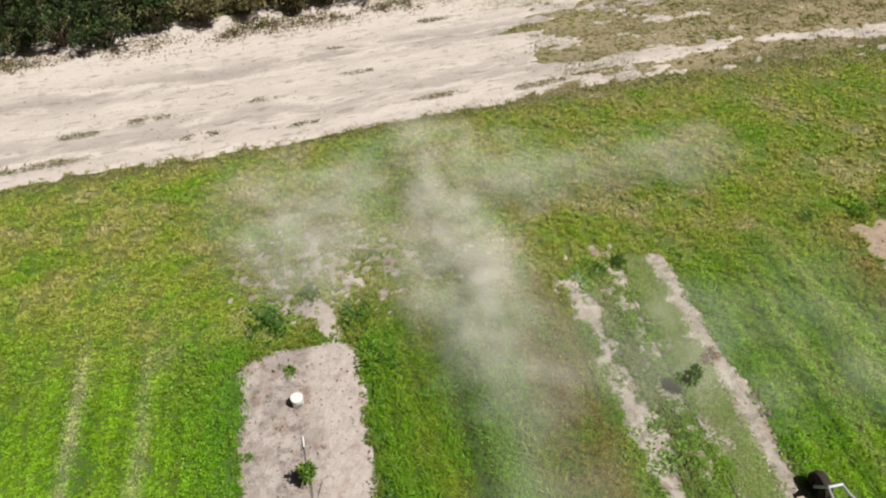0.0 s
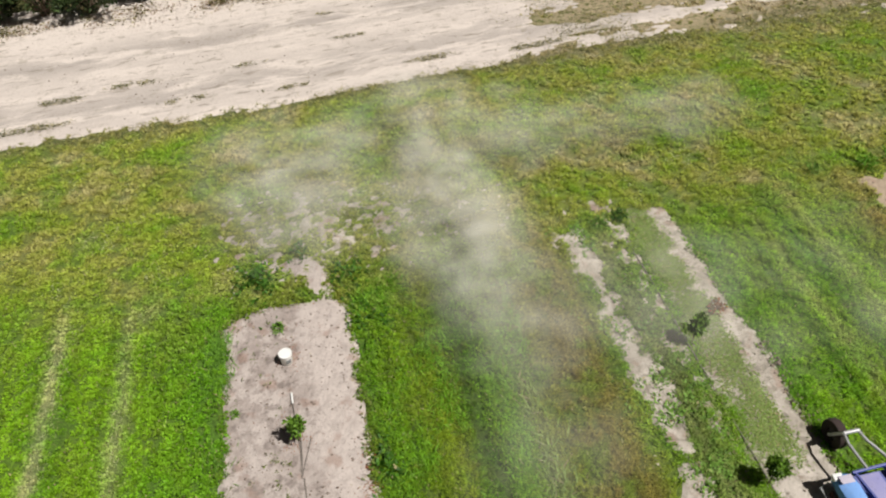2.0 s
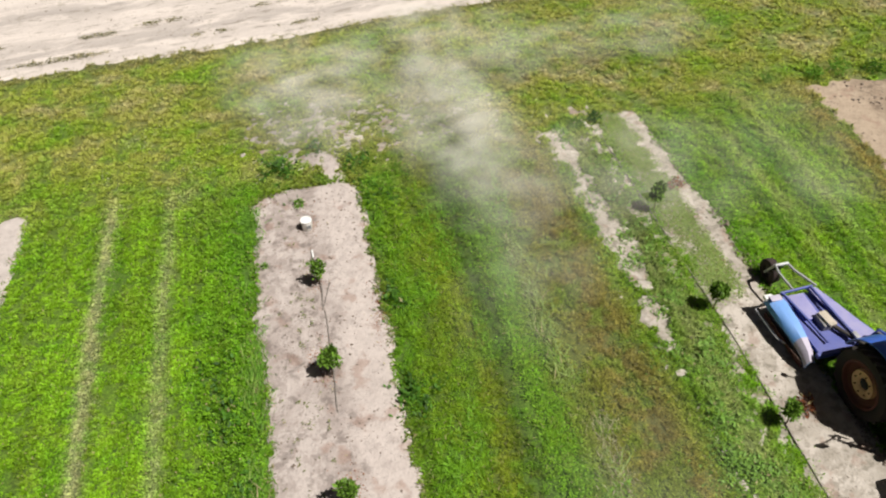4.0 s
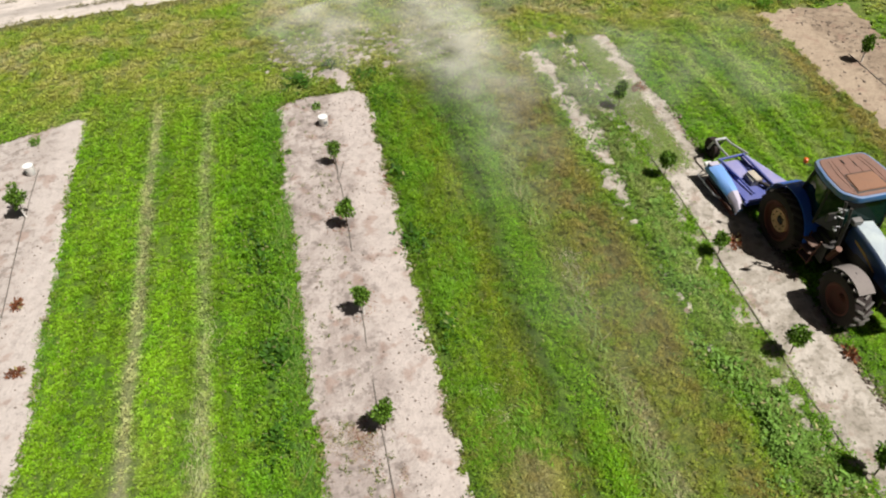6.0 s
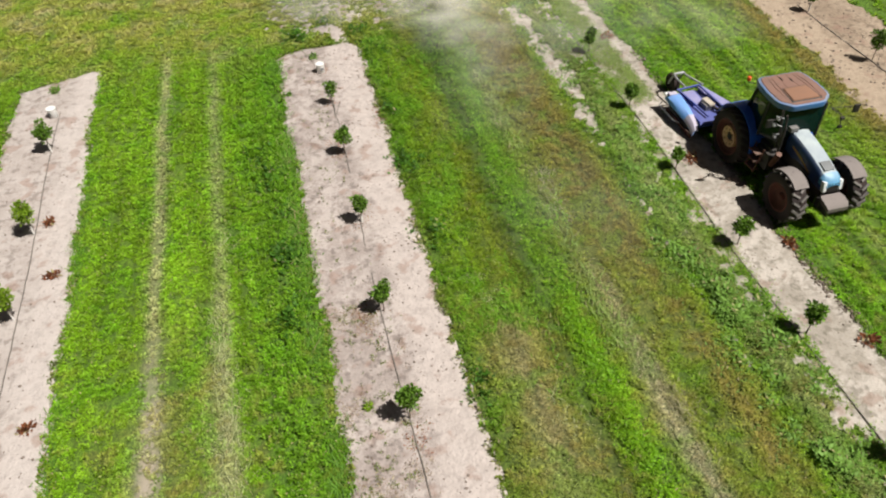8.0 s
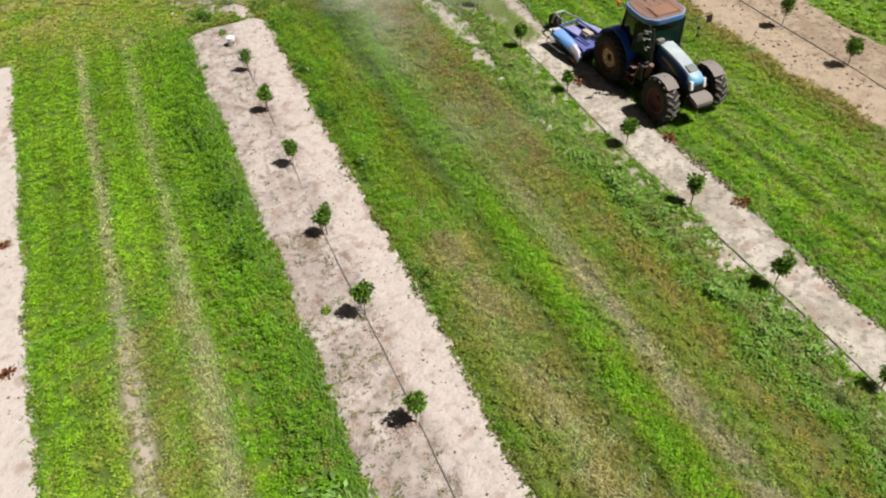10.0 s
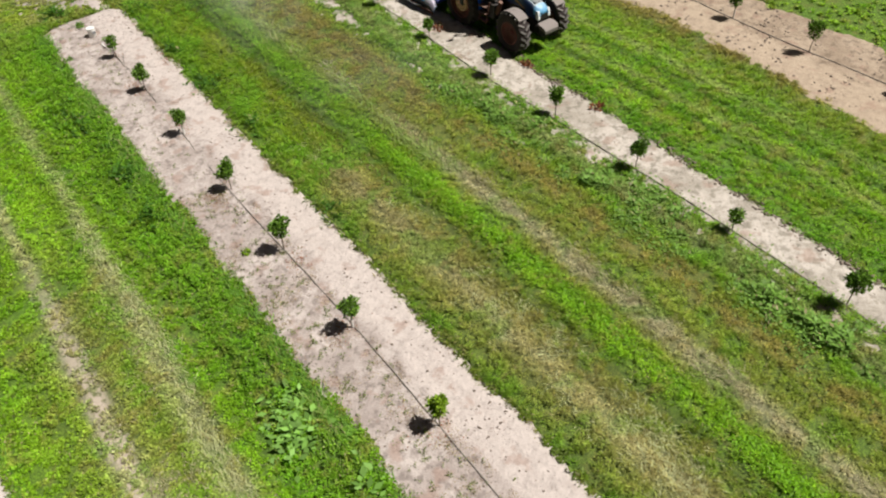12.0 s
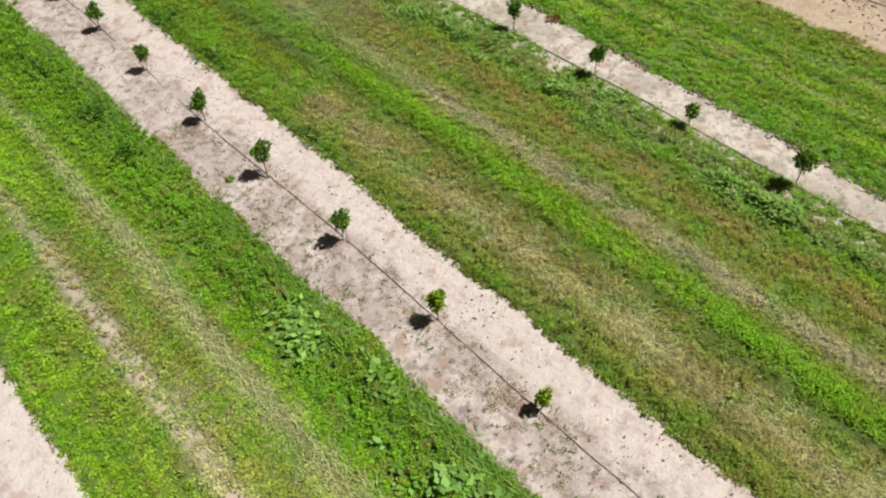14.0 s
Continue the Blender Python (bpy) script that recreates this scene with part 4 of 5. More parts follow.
# ---- young trees ----
def leaf_ball(bm, rnd, centre, radii, n, size, shell=0.45):
    for _ in range(n):
        d = Vector((rnd.gauss(0, 1), rnd.gauss(0, 1), rnd.gauss(0, 1))).normalized()
        lump = 0.8 + 0.35 * noise.noise(d * 1.8 + Vector(centre) * 3.1)
        r = lump * (shell + (1 - shell) * rnd.random() ** 0.6)
        p = Vector(centre) + Vector((d.x * radii[0], d.y * radii[1], d.z * radii[2])) * r
        out = (d * 0.8 + Vector((rnd.gauss(0, 0.5), rnd.gauss(0, 0.5), rnd.gauss(0.1, 0.5)))).normalized()
        side = out.cross(Vector((rnd.gauss(0, 1), rnd.gauss(0, 1), rnd.gauss(0, 1)))).normalized()
        s = size * rnd.uniform(0.65, 1.35)
        fold = out.cross(side) * s * 0.10
        q = [bm.verts.new(v) for v in (p, p + out * s * 0.4 + side * s * 0.24 + fold, p + out * s * 0.75 + side * s * 0.17 + fold, p + out * s, p + out * s * 0.75 - side * s * 0.17 + fold, p + out * s * 0.4 - side * s * 0.24 + fold)]
        bm.faces.new((q[0], q[1], q[2], q[3]))
        bm.faces.new((q[0], q[3], q[4], q[5]))


def young_tree(x, y, tall, wide, seed, young=False, wrap=False, label="", sparse=1.0, lean=(0.0, 0.0)):
    rnd = random.Random(seed)
    tall, wide = tall * 0.94, wide * 0.72
    root = thing("young_citrus_tree", x, y, hz(x, y) + 0.02, rnd.uniform(0, 360), label or "young citrus tree with a small dense green crown on sand", "tree", "young trees in rows")
    bm = bmesh.new()
    fork = tall * 0.42
    top = Vector((lean[0] * 0.5 + rnd.uniform(-0.02, 0.02), lean[1] * 0.5 + rnd.uniform(-0.02, 0.02), fork))
    tube(bm, [(0, 0, -0.05), (rnd.uniform(-0.01, 0.01), 0.005, fork * 0.5), top], [0.017, 0.014, 0.012], 7)
    limbs = []
    for k in range(6):
        a = k * 1.05 + rnd.uniform(-0.3, 0.3)
        r, h = wide * rnd.uniform(0.3, 0.75), tall * rnd.uniform(0.6, 0.95)
        end = Vector((lean[0] + r * math.cos(a), lean[1] + r * math.sin(a), h))
        tube(bm, [top - Vector((0, 0, 0.04)), top.lerp(end, 0.5) + Vector((0, 0, 0.03)), end], [0.009, 0.007, 0.003], 5)
        limbs.append(end)
    part("trunk", bm, BARK, root, "thin grey-brown stem with thin limbs")
    if wrap:
        bm = bmesh.new()
        tube(bm, [(0, 0, 0.0), (0, 0, fork * 0.75)], 0.028, 8)
        part("trunk_wrap", bm, WRAP, root, "white sleeve round the stem")
    bm = bmesh.new()
    n = int(150 * sparse)
    leaf_ball(bm, rnd, (lean[0], lean[1], tall * 0.68), (wide, wide * 0.9, tall * 0.33), n * 2, 0.080, 0.25)
    for end in limbs:
        leaf_ball(bm, rnd, end, (wide * 0.55, wide * 0.55, wide * 0.55), n // 2, 0.082, 0.2)
    part("crown", bm, CITRUS_YOUNG if young else CITRUS, root, "", False)


TREES_A = [(2.45, 0.80, 0.24, 0, 0.6), (-0.25, 0.95, 0.30, 0, 1.0), (-3.30, 0.92, 0.27, 0, 0.9), (-6.42, 1.00, 0.30, 0, 1.1), (-9.40, 1.08, 0.31, 0, 1.1),
           (-12.55, 1.00, 0.28, 0, 0.9), (-15.72, 1.0, 0.27, 1, 0.9), (-18.62, 0.66, 0.18, 1, 0.5)]
for k, (y, tall, wide, yg, sp) in enumerate(TREES_A):
    young_tree(0.24, y, tall, wide, 100 + k, bool(yg), k in (2, 5), "young citrus tree with thin yellowish crown on bare sand" if yg else "", sp)
TREES_R = [(9.0, 3.05, 0.95, 0.22, 0.9), (8.92, -0.42, 0.95, 0.30, 1.0), (8.95, -3.50, 0.80, 0.22, 0.8), (9.08, -6.60, 0.95, 0.30, 1.0), (9.05, -9.56, 1.0, 0.30, 1.0),
           (8.98, -12.72, 1.05, 0.32, 1.1), (8.98, -15.80, 0.72, 0.20, 0.45), (8.96, -18.82, 1.10, 0.33, 1.1)]
for k, (x, y, tall, wide, sp) in enumerate(TREES_R):
    young_tree(x, y, tall, wide, 140 + k, False, False, "young dark green citrus tree among low weeds" if sp > 0.5 else "small thin citrus sapling among low weeds", sp)
for k, y in enumerate((3.45, -0.12, -3.35, -6.3, -9.3, -12.2, -15.4)):
    young_tree(17.5 - 0.02 * k, y, 1.0 + 0.1 * (k % 3), 0.30 + 0.03 * (k % 2), 170 + k, False, k % 2 == 0, "young dark green citrus tree on a tan sandy bed")
for k, (y, tall, wide, yg) in enumerate(((2.25, 1.05, 0.32, 0), (-1.38, 1.1, 0.36, 1), (-4.45, 1.1, 0.36, 1), (-7.42, 1.0, 0.32, 0))):
    young_tree(-8.15, y, tall, wide, 190 + k, bool(yg), True, "young citrus tree with white sleeved stem on sand", 1.1)


def round_stems(x, y):
    """Dead leaves gathered round each stem of the bare bed."""
    near = np.zeros_like(x)
    for k, row in enumerate(TREES_A):
        near = np.maximum(near, np.exp(-(np.hypot(x - 0.10 - 0.12 * math.sin(3.7 * k), (y - row[0] + 0.35 * math.sin(5.1 * k)) * 0.6) / 0.26) ** 2))
    near = np.maximum(near, 0.9 * np.exp(-(np.hypot(x - 0.25, (y - 4.55) * 0.5) / 0.22) ** 2))
    near = np.maximum(near, 0.9 * np.exp(-(np.hypot((x - 1.52) * 1.6, (y - 1.3) * 0.5) / 0.30) ** 2))
    return near * np.clip(0.5 + 1.6 * fbm(x, y, 2.6, 147, 3), 0, 1)


leaf_cloud("leaf_litter", 90000, (-0.9, 1.8, -20, 5.6), 0.046, round_stems, lambda x, y: 0.012 + 0 * x, DRY, "reddish-brown dead leaves and dirt round the stems", "leaf litter", 52, 0.9, 0.5, lift=0.032)


def low_weed(x, y, r, seed, material, label):
    rnd = random.Random(seed)
    bm = bmesh.new()
    leaf_ball(bm, rnd, (0, 0, r * 0.35), (r, r, r * 0.6), int(700 * r), 0.07, 0.1)
    root = thing("weed_clump", x, y, hz(x, y) + 0.03, 0, label, "weed", "weed clumps on the beds")
    part("leaves", bm, material, root, "", False)


low_weed(-0.02, 5.45, 0.18, 1, WEED, "small green weed clump on sand beside a bucket")
low_weed(-0.55, -8.92, 0.10, 2, CITRUS_YOUNG, "small yellowish weed rosette on sand")
low_weed(-0.75, 6.05, 0.16, 3, CITRUS_YOUNG, "yellow-green weed clump at the bed's end")
low_weed(-8.45, 5.70, 0.22, 4, WEED, "green weed clump at the bed's end")
low_weed(8.36, 7.15, 0.34, 5, WEED, "bushy green weed at the bed's end")
low_weed(-1.05, 3.35, 0.10, 6, WEED, "small dark weed on sand")
low_weed(16.5, 7.75, 0.38, 7, WEED_BRIGHT, "bushy bright green weed at the bed's end")
low_weed(17.4, 7.85, 0.46, 8, WEED_BRIGHT, "bushy bright green weed at the bed's end")
low_weed(18.5, 7.60, 0.42, 9, WEED_DARK, "bushy dark green weed at the bed's end")
low_weed(14.9, 7.9, 0.26, 10, WEED, "green weed clump on the headland grass")
low_weed(9.0, 7.35, 0.26, 11, WEED_DARK, "dark green weed clump at the bed's end")


# ---- irrigation ----
def hose(x, y0, y1, seed, label, buried=()):
    rnd = random.Random(seed)
    root = thing("irrigation_hose", x, y1, 0, 0, label, "hose", "irrigation hoses along the rows")
    bm = bmesh.new()
    pts, y = [], y1
    while y > y0:
        dip = -0.05 if any(a < y < b for a, b in buried) else 0.0
        xx = x + 0.05 * math.sin(y * 0.45 + seed) + rnd.uniform(-0.008, 0.008)
        pts.append((xx - x, y - y1, hz(xx, y) + 0.045 + dip))
        y -= 0.3
    tube(bm, pts, 0.014, 6)
    part("pipe", bm, HOSE, root)
    return root


hose_a = hose(0.22, -34, 1.6, 1, "thin black irrigation hose lying along the sandy bed", [(-5.2, -4.3), (-2.6, -1.2)])
for k, (dx, dy) in enumerate(((-0.06, 1.76), (0.05, 1.45), (0.25, 0.85))):
    bm = bmesh.new()
    tube(bm, [(0, 0, 0.05), (dx * 0.2 + 0.03, dy * 0.35, 0.06), (dx, dy, 0.06)], 0.010, 6)
    part("feeder_tube", bm, HOSE, hose_a)
bm = bmesh.new()
tube(bm, [(-0.06, 1.76, 0.06), (-0.07, 2.02, 0.07)], 0.022, 8)
part("end_cap", bm, WHITE, hose_a, "white plastic end piece")
hose(8.92, -34, 6.6, 2, "thin black irrigation hose among weeds and sand", [(1.2, 2.0)])
hose(17.45, -30, 4.0, 3, "thin black irrigation hose on tan sand")
hose(-8.12, -34, 4.3, 4, "thin black irrigation hose on pale sand")


def bucket(x, y, rz, tip, label):
    root = thing("bucket", x, y, hz(x, y) + 0.03, rz, label, "bucket", "white buckets at the row ends")
    root.matrix_world = root.matrix_world @ pose(0, 0, 0, tip, 0, 0) @ Matrix.Scale(0.88, 4)
    bm = lathe(bmesh.new(), [(0.0, 0.0), (0.135, 0.0), (0.142, 0.01), (0.160, 0.33), (0.168, 0.335), (0.168, 0.36), (0.155, 0.36), (0.150, 0.335), (0.0, 0.335)], (0, 0, 0), 28, "z")
    part("pail", bm, WHITE, root)
    bm = lathe(bmesh.new(), [(0.0, 0.345), (0.150, 0.345), (0.150, 0.352), (0.0, 0.356)], (0, 0, 0), 28, "z")
    part("lid", bm, WHITE, root)
    bm = bmesh.new()
    tube(bm, [(0.168 * math.cos(t), 0.02 + 0.15 * math.sin(t), 0.33 - 0.12 * math.sin(t) ** 2) for t in (math.pi * q / 10 for q in range(11))], 0.004, 5)
    part("handle", bm, IRON, root, "thin wire handle")
    bm = box(bmesh.new(), (0, -0.155, 0.18), (0.13, 0.012, 0.12), 0.004)
    part("label_patch", bm, GREY, root, "worn grey label")


bucket(0.11, 4.50, 20, 0, "white plastic bucket with a worn grey label on sand")
bucket(-8.30, 4.15, -35, 0, "white plastic bucket standing beside a young tree")


def dry_branch(x, y, rz, size, seed):
    rnd = random.Random(seed)
    root = thing("dry_branch", x, y, hz(x, y) + 0.035, rz, "red-brown dry leafy branch lying on sand", "dead branch", "dry branches on the beds")
    bm = bmesh.new()
    for k in range(4):
        a = rnd.uniform(-0.7, 0.7) + (math.pi if k % 2 else 0)
        tube(bm, [(0, 0, 0.02), (size * 0.5 * math.cos(a), size * 0.5 * math.sin(a), 0.05), (size * math.cos(a + 0.2), size * math.sin(a + 0.2), 0.02)], [0.010, 0.007, 0.003], 5)
    part("twigs", bm, RUST, root)
    bm = bmesh.new()
    leaf_ball(bm, rnd, (0, 0, 0.04), (size, size * 0.6, 0.05), 90, 0.10, 0.0)
    part("dry_leaves", bm, DRY, root, "", False)


for k, (x, y, rz, s) in enumerate(((9.98, 3.86, 20, 0.36), (9.56, -3.2, 60, 0.34), (10.30, -6.92, 100, 0.28), (10.21, -10.08, 10, 0.26), (-7.36, -7.68, 40, 0.22), (-7.47, -3.14, 0, 0.26), (-7.80, -1.0, 80, 0.24))):
    dry_branch(x, y, rz, s, 300 + k)


# ---- shrubs beyond the road ----
def shrub(x, y, r, tall, seed, dry=False):
    rnd = random.Random(seed)
    root = thing("roadside_shrub", x, y, hz(x, y), rnd.uniform(0, 360), "half-dry tangled brown-green shrub at the road's edge" if dry else "dense dark green shrub beyond the sandy road", "shrub", "shrubs along the road")
    bm, tips = bmesh.new(), []
    for k in range(16):
        a, q = rnd.uniform(0, 6.28), rnd.uniform(0.2, 1.0) * r
        end = Vector((q * math.cos(a), q * math.sin(a), tall * rnd.uniform(0.55, 0.9)))
        tube(bm, [(0.1 * math.cos(a), 0.1 * math.sin(a), -0.05), end * 0.5 + Vector((0, 0, 0.1)), end], [0.05, 0.03, 0.01], 6)
        tips.append(end)
    part("woody_stem", bm, BARK, root)
    bm = bmesh.new()
    leaf_ball(bm, rnd, (0, 0, tall * 0.45), (r * 0.9, r * 0.9, tall * 0.45), 500, 0.14, 0.35)
    for end in tips:
        leaf_ball(bm, rnd, end, (r * rnd.uniform(0.2, 0.4), r * rnd.uniform(0.2, 0.4), tall * 0.2), 150, 0.13, 0.3)
    part("foliage", bm, SHRUB_DRY if dry else SHRUB, root, "", False)


rnd0 = random.Random(77)
for k in range(12):
    x = -13.0 + 1.75 * k
    shrub(x, 23.40 + 0.115 * x + rnd0.uniform(-0.25, 0.35) + (0.5 if k > 5 else 0.0), rnd0.uniform(1.0, 1.4), rnd0.uniform(1.3, 2.0) if k < 7 else 1.1, 400 + k, k > 5)
for k in range(8):
    x = -13.5 + 2.0 * k
    shrub(x, 26.3 + 0.115 * x + rnd0.uniform(-0.3, 0.5), rnd0.uniform(1.4, 1.8), rnd0.uniform(2.2, 3.0), 430 + k)
leaf_cloud("leaf_litter", 80000, (-14, 8, 19.5, 26), 0.13, lambda x, y: np.exp(-((y - 22.55 - 0.12 * x) / 0.45) ** 2) * np.clip(0.5 + 1.2 * fbm(x, y, 0.8, 112, 3), 0, 1), lambda x, y: 0.22 * vnoise(x, y, 1.5, 113), SHRUB_DRY,
           "low brown undergrowth along the foot of the shrubs", "undergrowth", 22, 0.5, 0.3, lift=0.02)
leaf_cloud("leaf_litter", 60000, (-14, 8, 19.5, 26), 0.10, lambda x, y: np.exp(-((y - 22.4 - 0.12 * x) / 0.6) ** 2) * np.clip(0.3 + 1.2 * fbm(x, y, 0.9, 111, 3), 0, 1), lambda x, y: 0.05 + 0 * x, LITTER,
           "dry leaf litter and twigs under the shrubs", "leaf litter", 21, 0.7, 0.4, lift=0.03)


# ---- tractor ----
def arc_band(bm, centre, r0, r1, a0, a1, y0, y1, steps=14):
    """A bent plate round the y axis; angles from straight ahead, upward."""
    cx, cz = centre
    secs = []
    for k in range(steps + 1):
        t = radians(a0 + (a1 - a0) * k / steps)
        c, s = math.cos(t), math.sin(t)
        secs.append([(cx + r0 * c, y0, cz + r0 * s), (cx + r1 * c, y0, cz + r1 * s), (cx + r1 * c, y1, cz + r1 * s), (cx + r0 * c, y1, cz + r0 * s)])
    return loft(bm, secs)


def wheel(parent, x, y, radius, width, rim_r, lugs, side, disc):
    """side: 1 where the outer face points to +y."""
    w = width / 2
    root = bmesh.new()
    lathe(root, [(rim_r, -w * 0.80), (rim_r + 0.05, -w * 0.95), (radius * 0.80, -w), (radius * 0.93, -w * 0.93), (radius * 0.965, -w * 0.6), (radius * 0.97, 0),
                 (radius * 0.965, w * 0.6), (radius * 0.93, w * 0.93), (radius * 0.80, w), (rim_r + 0.05, w * 0.95), (rim_r, w * 0.80)], (x, y, radius), 44)
    tyre = part("tyre", root, TYRE, parent)
    bm = bmesh.new()
    for k in range(lugs):
        for s in (-1, 1):
            t = 2 * math.pi * (k + (0.5 if s > 0 else 0)) / lugs
            m = Matrix.Translation((x, y, radius)) @ Matrix.Rotation(-t, 4, "Y") @ Matrix.Translation((radius * (0.955 if disc else 0.985), s * w * 0.50, 0)) @ Matrix.Rotation(radians(38 * s), 4, "X")
            bmesh.ops.create_cube(bm, size=1.0, matrix=m @ Matrix.Diagonal((radius * 0.085, w * 1.06, radius * 0.085, 1)))
    part("tread", bm, TREAD if disc else IRONTREAD, tyre, "worn grey tread bars", False)
    o = side * w
    bm = lathe(bmesh.new(), [(rim_r + 0.02, o * 0.80), (rim_r + 0.02, o * 0.90), (rim_r - 0.02, o * 0.92), (rim_r - 0.05, o * 0.6), (rim_r * 0.62, o * 0.30), (rim_r * 0.25, o * 0.30), (0.0, o * 0.30)], (x, y, radius), 36)
    rim = part("rim", bm, REDRIM, parent, "rusty dark red rim")
    if disc:
        bm = lathe(bmesh.new(), [(0.12, o * 0.44), (0.15, o * 0.58), (0.290, o * 0.66), (0.305, o * 0.30)], (x, y, radius), 32)
        d = part("wheel_disc", bm, TANDISC, rim, "ochre wheel disc with a dark hub")
        for k in range(8):
            t = k * math.pi / 4
            p = (x + 0.215 * math.cos(t), radius + 0.215 * math.sin(t))
            part("wheel_bolt", tube(bmesh.new(), [(p[0], y + o * 0.55, p[1]), (p[0], y + o * 0.72, p[1])], 0.018, 6), REDRIM, rim)
    bm = lathe(bmesh.new(), [(0.0, o * 0.62), (0.07, o * 0.60), (0.095, o * 0.46), (0.115, o * 0.3)], (x, y, radius), 20)
    part("hub", bm, BLACK if disc else REDRIM, rim)


def tractor(x, y, rz):
    root = thing("tractor", x, y, hz(x, y), rz, "dusty blue farm tractor with a rusty cab roof, pulling a mower", "tractor")
    bm = box(bmesh.new(), (0.55, 0, 0.80), (1.5, 0.55, 0.60), 0.05)
    box(bm, (1.9, 0, 0.82), (1.6, 0.42, 0.48), 0.04)
    box(bm, (2.55, 0, 0.66), (0.5, 0.36, 0.4), 0.04)
    # Two wide belly boxes, added to keep light from passing under the tractor.
    box(bm, (1.55, 0, 0.62), (1.5, 0.80, 0.30), 0.05)
    box(bm, (0.75, 0, 1.02), (1.2, 1.25, 0.30), 0.05)
    part("chassis", bm, BLACK, root, "dark oily gearbox and engine block with added light-blocking belly boxes")
    bm = tube(bmesh.new(), [(0, -0.95, 0.81), (0, 0.95, 0.81)], 0.13, 14)
    part("rear_axle", bm, BLACK, root)
    bm = tube(bmesh.new(), [(2.5, -0.85, 0.62), (2.5, -0.3, 0.66), (2.5, 0.3, 0.66), (2.5, 0.85, 0.62)], 0.10, 12)
    part("front_axle", bm, RUST, root)
    for s in (-1, 1):
        rw = thing("rear_wheel", 0, 0)
        rw.parent = root
        rw.matrix_parent_inverse = Matrix.Identity(4)
        wheel(rw, 0.0, 0.86 * s, 0.765, 0.46, 0.49, 22, s, True)
        fw = thing("front_wheel", 0, 0)
        fw.parent = root
        wheel(fw, 2.5, 0.83 * s, 0.64, 0.42, 0.36, 18, s, False)
        # rear mudguard: arched top and inner cheek
        y0, y1 = (0.42, 0.92) if s > 0 else (-0.92, -0.42)
        bm = arc_band(bmesh.new(), (0.0, 0.77), 0.86, 0.89, 2, 165, y0, y1, 18)
        arc_band(bm, (0.0, 0.77), 0.36, 0.88, 8, 160, s * 0.42 - 0.012, s * 0.42 + 0.012, 14)
        part("rear_mudguard", bm, BLUE, root, "bright blue arched mudguard")
        y0, y1 = (0.60, 0.98) if s > 0 else (-0.98, -0.60)
        bm = arc_band(bmesh.new(), (2.5, 0.64), 0.69, 0.71, 52, 138, y0, y1, 12)
        part("front_mudguard", bm, FENDER, root, "dusty grey-brown mudguard")
        bm = tube(bmesh.new(), [(2.45, s * 0.45, 0.7), (2.42, s * 0.60, 1.2), (2.45, s * 0.8, 1.34)], 0.025, 8)
        part("mudguard_bracket", bm, BLACK, root)
    # bonnet
    def sec(px, wide, z0, z1, crown):
        w = wide / 2
        w, z0, z1 = w * 0.70, z0, z1 - 0.12
        return [(px, -w, z0), (px, -w * 1.0, z0 + (z1 - z0) * 0.55), (px, -w * 0.93, z1 - 0.07), (px, -w * 0.72, z1), (px, 0, z1 + crown),
                (px, w * 0.72, z1), (px, w * 0.93, z1 - 0.07), (px, w, z0 + (z1 - z0) * 0.55), (px, w, z0)]
    bm = loft(bmesh.new(), [sec(1.36, 0.84, 1.18, 1.80, 0.03), sec(1.7, 0.82, 1.14, 1.77, 0.03), sec(2.2, 0.78, 1.10, 1.68, 0.03), sec(2.65, 0.74, 1.02, 1.56, 0.03), sec(2.90, 0.70, 1.00, 1.46, 0.025), sec(3.0, 0.60, 1.04, 1.34, 0.02)])
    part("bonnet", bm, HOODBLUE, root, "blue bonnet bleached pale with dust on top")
    bm = loft(bmesh.new(), [sec(2.78, 0.735, 1.16, 1.528, 0.03), sec(2.905, 0.712, 1.16, 1.470, 0.027), sec(3.006, 0.615, 1.17, 1.352, 0.022), sec(3.022, 0.50, 1.20, 1.31, 0.01)])
    part("bonnet_nose", bm, NOSEBLUE, root, "light blue rounded nose of the bonnet")
    bm = box(bmesh.new(), (2.60, 0, 1.490), (0.28, 0.28, 0.02), 0.008, Matrix.Rotation(radians(13), 4, "Y"))
    part("bonnet_vent", bm, GREY, root, "dark grey mesh vent")
    bm = box(bmesh.new(), (2.99, 0, 1.12), (0.05, 0.32, 0.24), 0.015)
    box(bm, (2.7, 0, 0.92), (0.55, 0.5, 0.2), 0.03)
    part("grille", bm, BLACK, root)
    for s in (-1, 1):
        bm = box(bmesh.new(), (2.955, s * 0.215, 1.16), (0.12, 0.09, 0.27), 0.02, Matrix.Rotation(radians(-12), 4, "Y"))
        part("headlight", bm, LAMP, root, "clear upright headlamp")
        bm = bmesh.new()
        rings = []
        for px, py, z, h in ((1.62, 0.290, 1.40, 0.05), (2.0, 0.281, 1.30, 0.08), (2.42, 0.268, 1.15, 0.03)):
            rings.append([(px, s * py, z), (px, s * py, z + h), (px, s * (py + 0.006), z + h), (px, s * (py + 0.006), z)])
        loft(bm, rings)
        part("side_stripe", bm, GOLD, root, "plain gold stripe")
        bm = box(bmesh.new(), (1.95, s * 0.275, 1.05), (0.95, 0.02, 0.26), 0.006)
        part("engine_side_panel", bm, BLACK, root)
    # front weights
    for k in range(6):
        bm = box(bmesh.new(), (3.20, -0.225 + 0.09 * k, 0.70), (0.34, 0.078, 0.30), 0.03)
        part("front_weight", bm, BLACK, root, "dark cast ballast plate")
